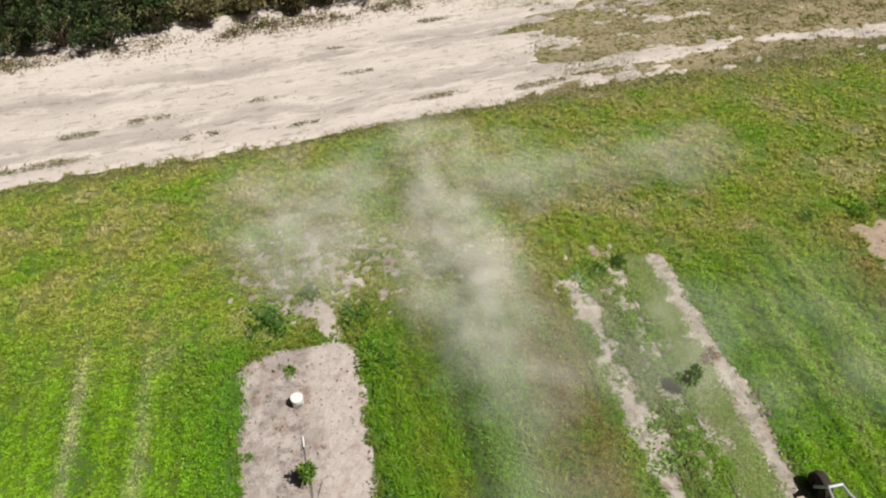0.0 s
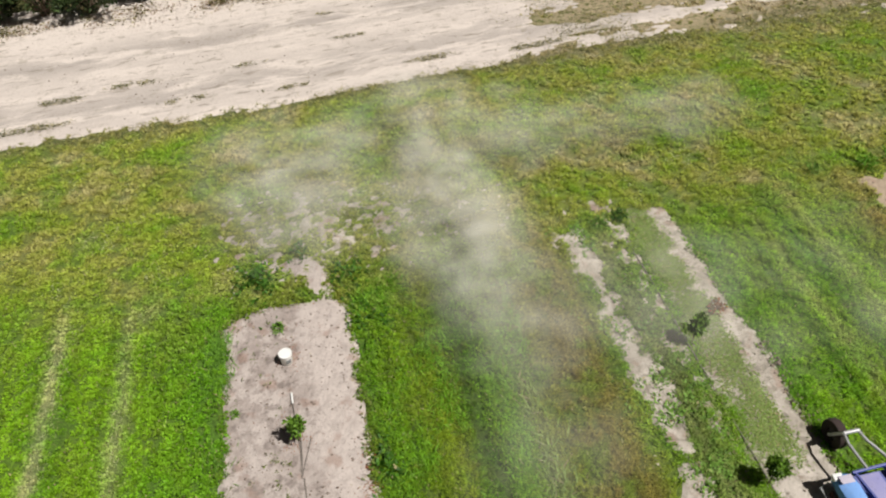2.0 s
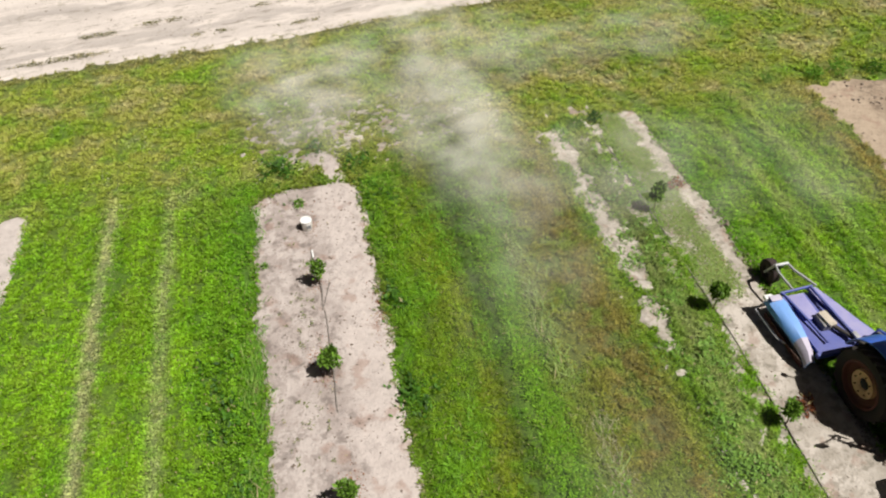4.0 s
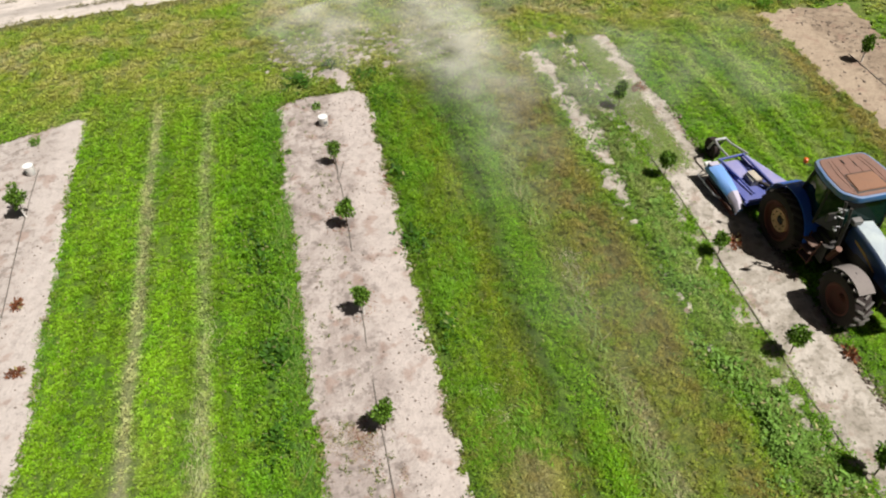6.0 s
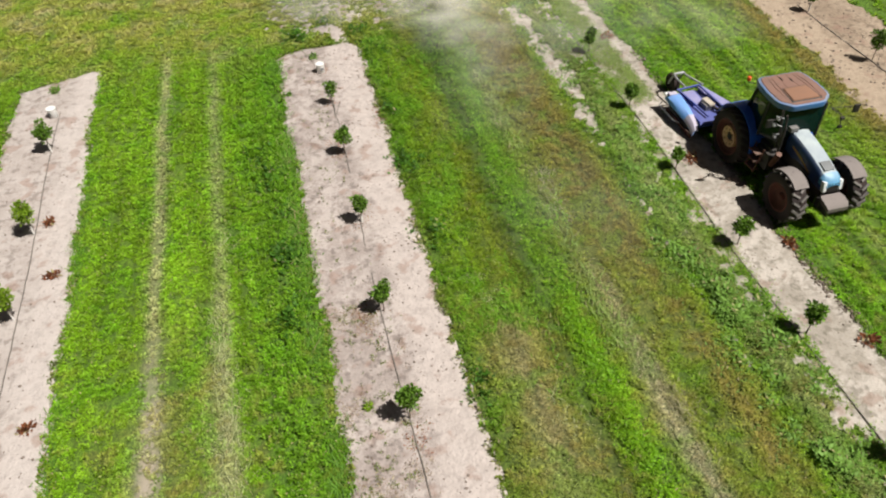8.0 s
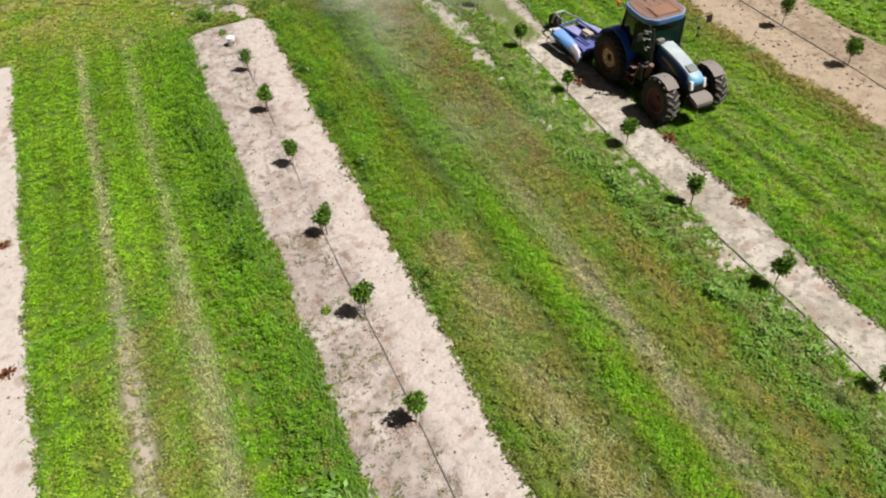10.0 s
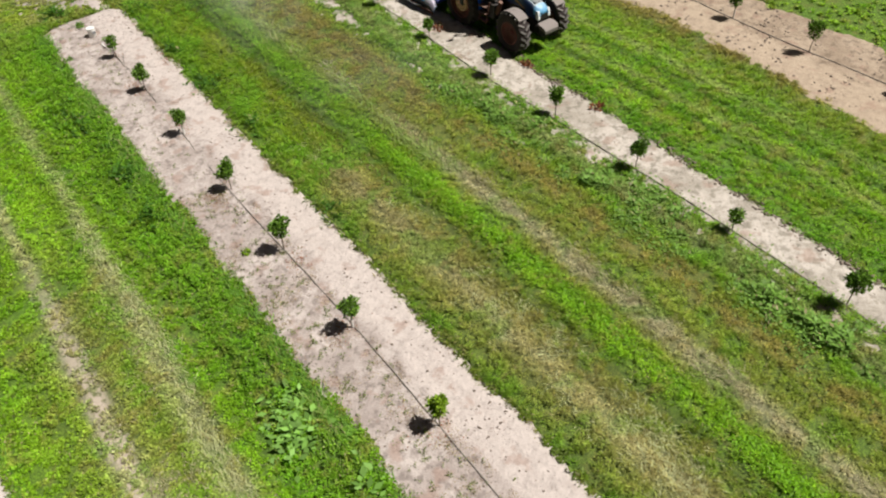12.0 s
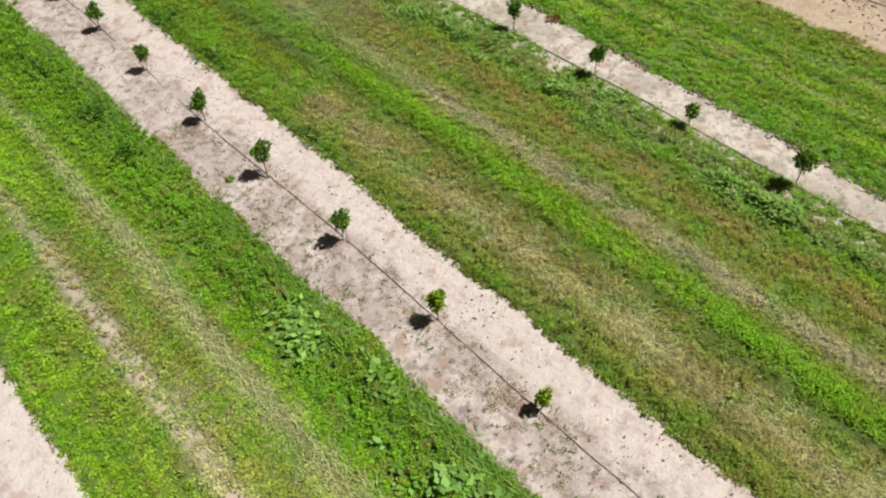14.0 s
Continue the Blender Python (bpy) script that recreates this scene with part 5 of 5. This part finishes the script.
    bm = loft(bmesh.new(), [[(x, -w, z0), (x, w, z0), (x, w, z1), (x, -w, z1)] for x, w, z0, z1 in ((3.02, 0.26, 0.80, 0.93), (3.16, 0.30, 0.80, 0.92), (3.34, 0.30, 0.76, 0.88), (3.42, 0.27, 0.70, 0.80))])
    part("ballast_cover", bm, FENDER, root, "pale bent steel plate over the ballast")
    bm = box(bmesh.new(), (3.02, 0, 0.72), (0.16, 0.6, 0.24), 0.02)
    part("weight_carrier", bm, BLACK, root)
    # cab
    bm = box(bmesh.new(), (0.62, 0, 1.22), (1.35, 1.05, 0.34), 0.04)
    part("cab_floor", bm, BLACK, root)
    posts = [(1.33, 0.50, 1.35, 1.24, 0.60, 2.62), (0.75, 0.74, 1.30, 0.72, 0.62, 2.62), (-0.12, 0.62, 1.45, 0.08, 0.60, 2.62)]
    for x0, y0, z0, x1, y1, z1 in posts:
        for s in (-1, 1):
            part("cab_post", tube(bmesh.new(), [(x0, s * y0, z0), (x1, s * y1, z1)], 0.035, 8), BLACK, root)
    panes = []
    for s in (-1, 1):
        panes.append([(1.30, s * 0.52, 1.40), (0.77, s * 0.735, 1.35), (0.74, s * 0.62, 2.60), (1.22, s * 0.60, 2.60)])
        panes.append([(0.72, s * 0.735, 1.42), (-0.08, s * 0.63, 1.55), (0.10, s * 0.60, 2.60), (0.70, s * 0.62, 2.60)])
    panes.append([(1.34, -0.48, 1.62), (1.34, 0.48, 1.62), (1.25, 0.58, 2.60), (1.25, -0.58, 2.60)])
    panes.append([(-0.11, -0.60, 1.60), (-0.11, 0.60, 1.60), (0.07, 0.58, 2.60), (0.07, -0.58, 2.60)])
    for q in panes:
        a, b, c, d = map(Vector, q)
        n = (b - a).cross(d - a).normalized() * 0.004
        part("cab_window", loft(bmesh.new(), [[v - n for v in (a, b, c, d)], [v + n for v in (a, b, c, d)]]), GLASS, root, "dark green-tinted glass", False)
    bm = box(bmesh.new(), (0.35, 0, 1.62), (0.46, 0.48, 0.12), 0.04)
    box(bm, (0.12, 0, 1.95), (0.12, 0.46, 0.6), 0.04)
    part("driver_seat", bm, BLACK, root, "empty black driver's seat")
    bm = box(bmesh.new(), (1.12, 0, 1.62), (0.28, 0.36, 0.5), 0.05)
    lathe(bm, [(0.17, 1.93), (0.19, 1.945), (0.19, 1.96), (0.17, 1.97)], (0.92, 0, 0), 22, "z")
    part("dashboard", bm, BLACK, root)
    bm = bmesh.new()
    def ring(z, gx, gy):
        """A roof outline: narrow at the back, widest behind the middle, chamfered at the front."""
        shape = [(1.0, 0.0), (1.0, 0.50), (0.96, 0.62), (0.66, 0.93), (0.50, 0.98), (-0.1, 1.0), (-0.7, 0.92), (-0.93, 0.84), (-1.0, 0.72), (-1.0, 0.35)]
        shape = shape + [(-1.0, 0.0)] + [(a, -b) for a, b in shape[:0:-1]]
        return [(0.66 + gx * a, gy * b, z) for a, b in shape]
    loft(bm, [ring(2.60, 0.66, 0.64), ring(2.63, 0.71, 0.72), ring(2.76, 0.73, 0.74), ring(2.82, 0.72, 0.73), ring(2.84, 0.69, 0.70)])
    roof = part("cab_roof", bm, RIMBLUE, root, "angular cab roof with a chipped blue-grey edge")
    bm = loft(bmesh.new(), [ring(2.837, 0.675, 0.675), ring(2.862, 0.66, 0.655), ring(2.874, 0.55, 0.54)])
    part("roof_panel", bm, RUSTROOF, roof, "rusty red-brown dusty roof skin")
    def pad(x0, x1, w0, w1, z):
        return [(x0, -w0, z), (x1, -w1, z), (x1, w1, z), (x0, w0, z)]
    bm = loft(bmesh.new(), [pad(0.60, 1.25, 0.38, 0.42, 2.866), pad(0.62, 1.23, 0.36, 0.40, 2.882)])
    part("hatch_seal", bm, BLACK, roof, "dark seal round the hatch")
    bm = loft(bmesh.new(), [pad(0.64, 1.21, 0.335, 0.375, 2.870), pad(0.665, 1.185, 0.31, 0.35, 2.912), pad(0.78, 1.08, 0.20, 0.24, 2.934)])
    part("roof_hatch", bm, RUSTHATCH, roof, "orange-brown rusty raised hatch")
    for q in (-0.46, -0.36, 0.36, 0.46):
        part("roof_rib", tube(bmesh.new(), [(0.10, q * 0.85, 2.874), (0.6, q, 2.882), (1.18, q * 0.95, 2.870)], 0.011, 6), RUSTROOF, roof)
    for q in (-0.12, 0.12):
        part("roof_rib", tube(bmesh.new(), [(0.08, q, 2.874), (0.62, q * 1.3, 2.876)], 0.010, 6), RUSTROOF, roof)
    for q in (-0.05, 0.06):
        part("roof_slot", box(bmesh.new(), (0.26 + q, q * 2, 2.884), (0.15, 0.025, 0.02), 0.006), BLACK, roof)
    # beacon, mirrors, work lights
    bm = tube(bmesh.new(), [(0.0, -0.62, 2.66), (-0.10, -0.80, 2.68), (-0.10, -0.80, 2.78)], 0.014, 6)
    br = part("beacon_bracket", bm, BLACK, root)
    part("beacon_lamp", lathe(bmesh.new(), [(0.0, 2.76), (0.05, 2.76), (0.055, 2.80), (0.05, 2.88), (0.03, 2.90), (0.0, 2.905)], (-0.10, -0.80, 0), 16, "z"), ORANGE, br, "orange warning beacon")
    for s, reach in ((1, 1.28), (-1, 1.02)):
        bm = tube(bmesh.new(), [(1.36, s * 0.68, 2.50), (1.45, s * reach, 2.50)], 0.013, 6)
        arm = part("mirror_arm", bm, BLACK, root)
        part("mirror", box(bmesh.new(), (1.46, s * (reach + 0.05), 2.42), (0.05, 0.17, 0.30), 0.02), BLACK, arm, "black wing mirror")
    bm = tube(bmesh.new(), [(1.38, 0.66, 2.52), (1.62, 0.78, 2.45), (1.70, 0.80, 2.1), (1.60, 0.74, 1.75), (1.36, 0.56, 1.62)], 0.012, 6)
    part("hand_rail", bm, BLACK, root, "black bowed rail")
    for q, z in ((0.80, 2.1), (0.82, 1.85)):
        part("work_lamp", box(bmesh.new(), (1.68, q, z), (0.07, 0.10, 0.08), 0.02), BLACK, root)
    # exhaust and air intake on the right front post
    bm = tube(bmesh.new(), [(1.50, -0.58, 1.1), (1.50, -0.60, 2.20)], 0.042, 14)
    tube(bm, [(1.50, -0.60, 2.18), (1.47, -0.63, 2.62)], 0.030, 10)
    part("exhaust_stack", bm, BLACK, root, "sooty black exhaust pipe")
    bm = box(bmesh.new(), (1.42, -0.28, 1.82), (0.16, 0.22, 0.14), 0.03)
    part("air_intake", bm, IRON, root)
    for z, xx in ((2.22, 1.30), (1.98, 1.22), (1.74, 1.36)):
        part("post_lamp", box(bmesh.new(), (xx + 0.05, -0.76, z - 0.06), (0.09, 0.055, 0.05), 0.015), STEEL, root, "pale grey lamp on a bent bracket")
        part("lamp_bracket", tube(bmesh.new(), [(1.36, -0.60, z - 0.06), (xx, -0.80, z)], 0.014, 6), STEEL, root)
    # steps, tank and gear on the right side
    part("fuel_tank", box(bmesh.new(), (1.0, -0.58, 0.82), (0.85, 0.30, 0.5), 0.06), BLACK, root)
    for k in range(3):
        part("step", box(bmesh.new(), (1.02, -0.84, 0.50 + 0.24 * k), (0.38, 0.20, 0.03), 0.008), RUST, root, "rusty step plate")
    for xx in (0.84, 1.20):
        part("step_rail", tube(bmesh.new(), [(xx, -0.90, 0.42), (xx + 0.04, -0.78, 1.15)], 0.018, 6), RUST, root)
    part("air_bottle", tube(bmesh.new(), [(1.45, -0.62, 0.80), (1.62, -0.62, 1.25)], 0.075, 12), RUST, root, "rusty slanted cylinder")
    part("battery_box", box(bmesh.new(), (1.0, 0.60, 0.80), (0.8, 0.30, 0.5), 0.05), BLACK, root)
    # linkage
    for s in (-1, 1):
        part("lift_arm", tube(bmesh.new(), [(-0.15, s * 0.30, 0.62), (-0.95, s * 0.42, 0.58)], 0.035, 8), BLACK, root)
    part("top_link", tube(bmesh.new(), [(-0.25, 0, 1.12), (-0.95, -0.1, 0.98)], 0.03, 8), IRON, root)
    part("power_shaft", tube(bmesh.new(), [(-0.3, 0, 0.72), (-1.50, -0.66, 0.70)], 0.05, 10), BLACK, root)
    # the cab stands a little lower than drawn above
    for ob in root.children_recursive:
        if ob.name.split(".")[0] in ("cab_post", "cab_window", "cab_roof", "roof_panel", "roof_hatch", "hatch_seal", "roof_rib", "roof_slot", "beacon_bracket", "beacon_lamp", "mirror_arm", "mirror", "exhaust_stack", "hand_rail"):
            for v in ob.data.vertices:
                if v.co.z > 1.3:
                    v.co.z = 1.3 + (v.co.z - 1.3) * 0.77
    return root


def mower(x, y, rz):
    """An offset rotary mower: narrow at the tail, wider at the hitch, hung out to the right of the tractor."""
    root = thing("rotary_mower", x, y, hz(x, y), rz, "blue rotary mower with sloping panels and a tail wheel", "mower")
    x0, x1 = -2.55, -0.93
    bm = loft(bmesh.new(), [[(x0, -1.27, 0.50), (x0, -0.30, 0.50), (x0, -0.30, 0.60), (x0, -1.27, 0.60)], [(-1.64, -1.29, 0.50), (-1.64, -0.02, 0.50), (-1.64, -0.02, 0.60), (-1.64, -1.29, 0.60)],
                            [(x1, -1.25, 0.50), (x1, 0.22, 0.50), (x1, 0.22, 0.58), (x1, -1.25, 0.58)]])
    part("deck", bm, TROUGHBLUE, root, "deep blue deck")
    secs = []
    for xx, inner, outer, z in ((-2.66, -1.30, -1.50, 0.58), (-2.60, -1.25, -1.58, 0.65), (-2.35, -1.22, -1.62, 0.68), (-1.80, -1.25, -1.60, 0.68), (-1.40, -1.29, -1.56, 0.64), (-1.10, -1.32, -1.53, 0.55), (-0.93, -1.33, -1.51, 0.40)):
        mid = inner + (outer - inner) * 0.55
        top = [(xx, inner, z - 0.02), (xx, mid, z), (xx, outer + 0.04, z - 0.07), (xx, outer, z - 0.17)]
        secs.append(top + [(a, b + 0.01, c - 0.025) for a, b, c in top[::-1]])
    panel = part("side_panel", loft(bmesh.new(), secs), WINGBLUE, root, "light blue rounded side panel")
    worn = []
    for q in secs[4:]:
        top = [(a, b, c + 0.005) for a, b, c in q[:4]]
        worn.append(top + [(a, b, c - 0.006) for a, b, c in top[::-1]])
    part("worn_end", loft(bmesh.new(), worn), WORNPINK, panel, "pinkish worn bare end of the panel")
    part("worn_end", box(bmesh.new(), (-2.50, -1.40, 0.672), (0.16, 0.26, 0.02), 0.006), WORNPINK, panel)
    secs = []
    for xx, inner, outer in ((-2.60, -0.62, -0.30), (-2.1, -0.50, -0.12), (-1.64, -0.40, 0.03), (-1.2, -0.30, 0.20), (-0.98, -0.26, 0.28)):
        top = [(xx, inner, 0.69), (xx, outer - 0.10, 0.68), (xx, outer, 0.60), (xx, outer + 0.05, 0.44)]
        secs.append(top + [(a, b - 0.008, c - 0.025) for a, b, c in top[::-1]])
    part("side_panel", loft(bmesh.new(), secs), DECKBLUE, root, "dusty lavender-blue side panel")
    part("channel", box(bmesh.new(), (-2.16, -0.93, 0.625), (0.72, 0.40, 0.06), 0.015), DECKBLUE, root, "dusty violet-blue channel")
    part("cross_bar", tube(bmesh.new(), [(-2.58, -1.24, 0.70), (-2.58, -0.50, 0.76)], 0.032, 8), TROUGHBLUE, root)
    part("deck_rail", tube(bmesh.new(), [(-2.58, -1.20, 0.70), (-1.75, -1.08, 0.70), (-1.15, -0.98, 0.66)], 0.030, 8), TROUGHBLUE, root)
    part("deck_rail", tube(bmesh.new(), [(-2.58, -0.56, 0.76), (-1.75, -0.50, 0.78), (-1.05, -0.42, 0.76)], 0.034, 8), TROUGHBLUE, root)
    part("rail_end", box(bmesh.new(), (-1.08, -0.42, 0.80), (0.22, 0.10, 0.05), 0.012), STEEL, root, "pale bare steel bracket")
    part("gearbox", box(bmesh.new(), (-1.66, -0.74, 0.68), (0.38, 0.30, 0.16), 0.03), IRON, root, "grey gearbox")
    part("gearbox_cap", box(bmesh.new(), (-1.64, -0.74, 0.79), (0.40, 0.19, 0.07), 0.02, Matrix.Rotation(radians(8), 4, "Z")), CAPBEIGE, root, "dusty beige cover")
    part("corner_cap", box(bmesh.new(), (-2.60, -1.50, 0.600), (0.13, 0.20, 0.10), 0.03), WHITE, panel, "pale bare corner of the panel")
    part("skirt", box(bmesh.new(), (-1.80, -1.44, 0.36), (1.45, 0.02, 0.22), 0.004), BLACK, root, "dark side skirt")
    part("skirt", box(bmesh.new(), (-2.57, -0.85, 0.38), (0.02, 1.0, 0.22), 0.004), BLACK, root, "dark rear skirt")
    part("skid", box(bmesh.new(), (-1.80, -1.46, 0.10), (1.5, 0.06, 0.14), 0.02), RUST, root)
    part("skid", box(bmesh.new(), (-1.75, 0.02, 0.10), (1.4, 0.06, 0.14), 0.02), RUST, root)
    part("edge_bar", tube(bmesh.new(), [(-2.62, -1.58, 0.40), (-2.60, -1.72, 0.28), (-1.75, -1.69, 0.28), (-1.55, -1.60, 0.30)], 0.018, 6), STEEL, root, "pale steel guard rail")
    part("hitch_frame", tube(bmesh.new(), [(-0.95, -0.42, 0.58), (-0.98, -0.05, 1.0), (-0.95, 0.42, 0.58)], 0.04, 8), TROUGHBLUE, root)
    part("headstock", box(bmesh.new(), (-0.95, -0.45, 0.55), (0.10, 1.75, 0.12), 0.02), TROUGHBLUE, root)
    # tail wheel on its fork
    wx, wy = -3.57, -0.82
    for s in (-1, 1):
        part("tail_arm", tube(bmesh.new(), [(-2.58, wy + 0.14 + s * 0.28, 0.74), (-3.10, wy + s * 0.19, 0.76), (-3.32, wy + s * 0.15, 0.77)], 0.030, 8), STEEL, root, "pale steel tube")
        part("fork", tube(bmesh.new(), [(-3.32, wy + s * 0.15, 0.77), (-3.42, wy + s * 0.145, 0.58), (wx, wy + s * 0.13, 0.305)], 0.034, 8), STEEL, root, "pale steel fork leg")
    part("fork_bridge", tube(bmesh.new(), [(-3.32, wy - 0.16, 0.77), (-3.32, wy + 0.16, 0.77)], 0.04, 8), STEEL, root, "pale steel tube")
    tw = thing("tail_wheel", 0, 0)
    tw.parent = root
    bm = lathe(bmesh.new(), [(0.13, -0.07), (0.22, -0.10), (0.29, -0.085), (0.305, 0), (0.29, 0.085), (0.22, 0.10), (0.13, 0.07)], (wx, wy, 0.305), 30)
    part("tyre", bm, TYRE, tw)
    part("rim", lathe(bmesh.new(), [(0.0, -0.06), (0.13, -0.05), (0.14, 0.0), (0.13, 0.05), (0.0, 0.06)], (wx, wy, 0.305), 22), BLACK, tw)
    return root


TX, TY = 11.42, -3.4
tractor(TX, TY, -90)
mower(TX, TY, -90)


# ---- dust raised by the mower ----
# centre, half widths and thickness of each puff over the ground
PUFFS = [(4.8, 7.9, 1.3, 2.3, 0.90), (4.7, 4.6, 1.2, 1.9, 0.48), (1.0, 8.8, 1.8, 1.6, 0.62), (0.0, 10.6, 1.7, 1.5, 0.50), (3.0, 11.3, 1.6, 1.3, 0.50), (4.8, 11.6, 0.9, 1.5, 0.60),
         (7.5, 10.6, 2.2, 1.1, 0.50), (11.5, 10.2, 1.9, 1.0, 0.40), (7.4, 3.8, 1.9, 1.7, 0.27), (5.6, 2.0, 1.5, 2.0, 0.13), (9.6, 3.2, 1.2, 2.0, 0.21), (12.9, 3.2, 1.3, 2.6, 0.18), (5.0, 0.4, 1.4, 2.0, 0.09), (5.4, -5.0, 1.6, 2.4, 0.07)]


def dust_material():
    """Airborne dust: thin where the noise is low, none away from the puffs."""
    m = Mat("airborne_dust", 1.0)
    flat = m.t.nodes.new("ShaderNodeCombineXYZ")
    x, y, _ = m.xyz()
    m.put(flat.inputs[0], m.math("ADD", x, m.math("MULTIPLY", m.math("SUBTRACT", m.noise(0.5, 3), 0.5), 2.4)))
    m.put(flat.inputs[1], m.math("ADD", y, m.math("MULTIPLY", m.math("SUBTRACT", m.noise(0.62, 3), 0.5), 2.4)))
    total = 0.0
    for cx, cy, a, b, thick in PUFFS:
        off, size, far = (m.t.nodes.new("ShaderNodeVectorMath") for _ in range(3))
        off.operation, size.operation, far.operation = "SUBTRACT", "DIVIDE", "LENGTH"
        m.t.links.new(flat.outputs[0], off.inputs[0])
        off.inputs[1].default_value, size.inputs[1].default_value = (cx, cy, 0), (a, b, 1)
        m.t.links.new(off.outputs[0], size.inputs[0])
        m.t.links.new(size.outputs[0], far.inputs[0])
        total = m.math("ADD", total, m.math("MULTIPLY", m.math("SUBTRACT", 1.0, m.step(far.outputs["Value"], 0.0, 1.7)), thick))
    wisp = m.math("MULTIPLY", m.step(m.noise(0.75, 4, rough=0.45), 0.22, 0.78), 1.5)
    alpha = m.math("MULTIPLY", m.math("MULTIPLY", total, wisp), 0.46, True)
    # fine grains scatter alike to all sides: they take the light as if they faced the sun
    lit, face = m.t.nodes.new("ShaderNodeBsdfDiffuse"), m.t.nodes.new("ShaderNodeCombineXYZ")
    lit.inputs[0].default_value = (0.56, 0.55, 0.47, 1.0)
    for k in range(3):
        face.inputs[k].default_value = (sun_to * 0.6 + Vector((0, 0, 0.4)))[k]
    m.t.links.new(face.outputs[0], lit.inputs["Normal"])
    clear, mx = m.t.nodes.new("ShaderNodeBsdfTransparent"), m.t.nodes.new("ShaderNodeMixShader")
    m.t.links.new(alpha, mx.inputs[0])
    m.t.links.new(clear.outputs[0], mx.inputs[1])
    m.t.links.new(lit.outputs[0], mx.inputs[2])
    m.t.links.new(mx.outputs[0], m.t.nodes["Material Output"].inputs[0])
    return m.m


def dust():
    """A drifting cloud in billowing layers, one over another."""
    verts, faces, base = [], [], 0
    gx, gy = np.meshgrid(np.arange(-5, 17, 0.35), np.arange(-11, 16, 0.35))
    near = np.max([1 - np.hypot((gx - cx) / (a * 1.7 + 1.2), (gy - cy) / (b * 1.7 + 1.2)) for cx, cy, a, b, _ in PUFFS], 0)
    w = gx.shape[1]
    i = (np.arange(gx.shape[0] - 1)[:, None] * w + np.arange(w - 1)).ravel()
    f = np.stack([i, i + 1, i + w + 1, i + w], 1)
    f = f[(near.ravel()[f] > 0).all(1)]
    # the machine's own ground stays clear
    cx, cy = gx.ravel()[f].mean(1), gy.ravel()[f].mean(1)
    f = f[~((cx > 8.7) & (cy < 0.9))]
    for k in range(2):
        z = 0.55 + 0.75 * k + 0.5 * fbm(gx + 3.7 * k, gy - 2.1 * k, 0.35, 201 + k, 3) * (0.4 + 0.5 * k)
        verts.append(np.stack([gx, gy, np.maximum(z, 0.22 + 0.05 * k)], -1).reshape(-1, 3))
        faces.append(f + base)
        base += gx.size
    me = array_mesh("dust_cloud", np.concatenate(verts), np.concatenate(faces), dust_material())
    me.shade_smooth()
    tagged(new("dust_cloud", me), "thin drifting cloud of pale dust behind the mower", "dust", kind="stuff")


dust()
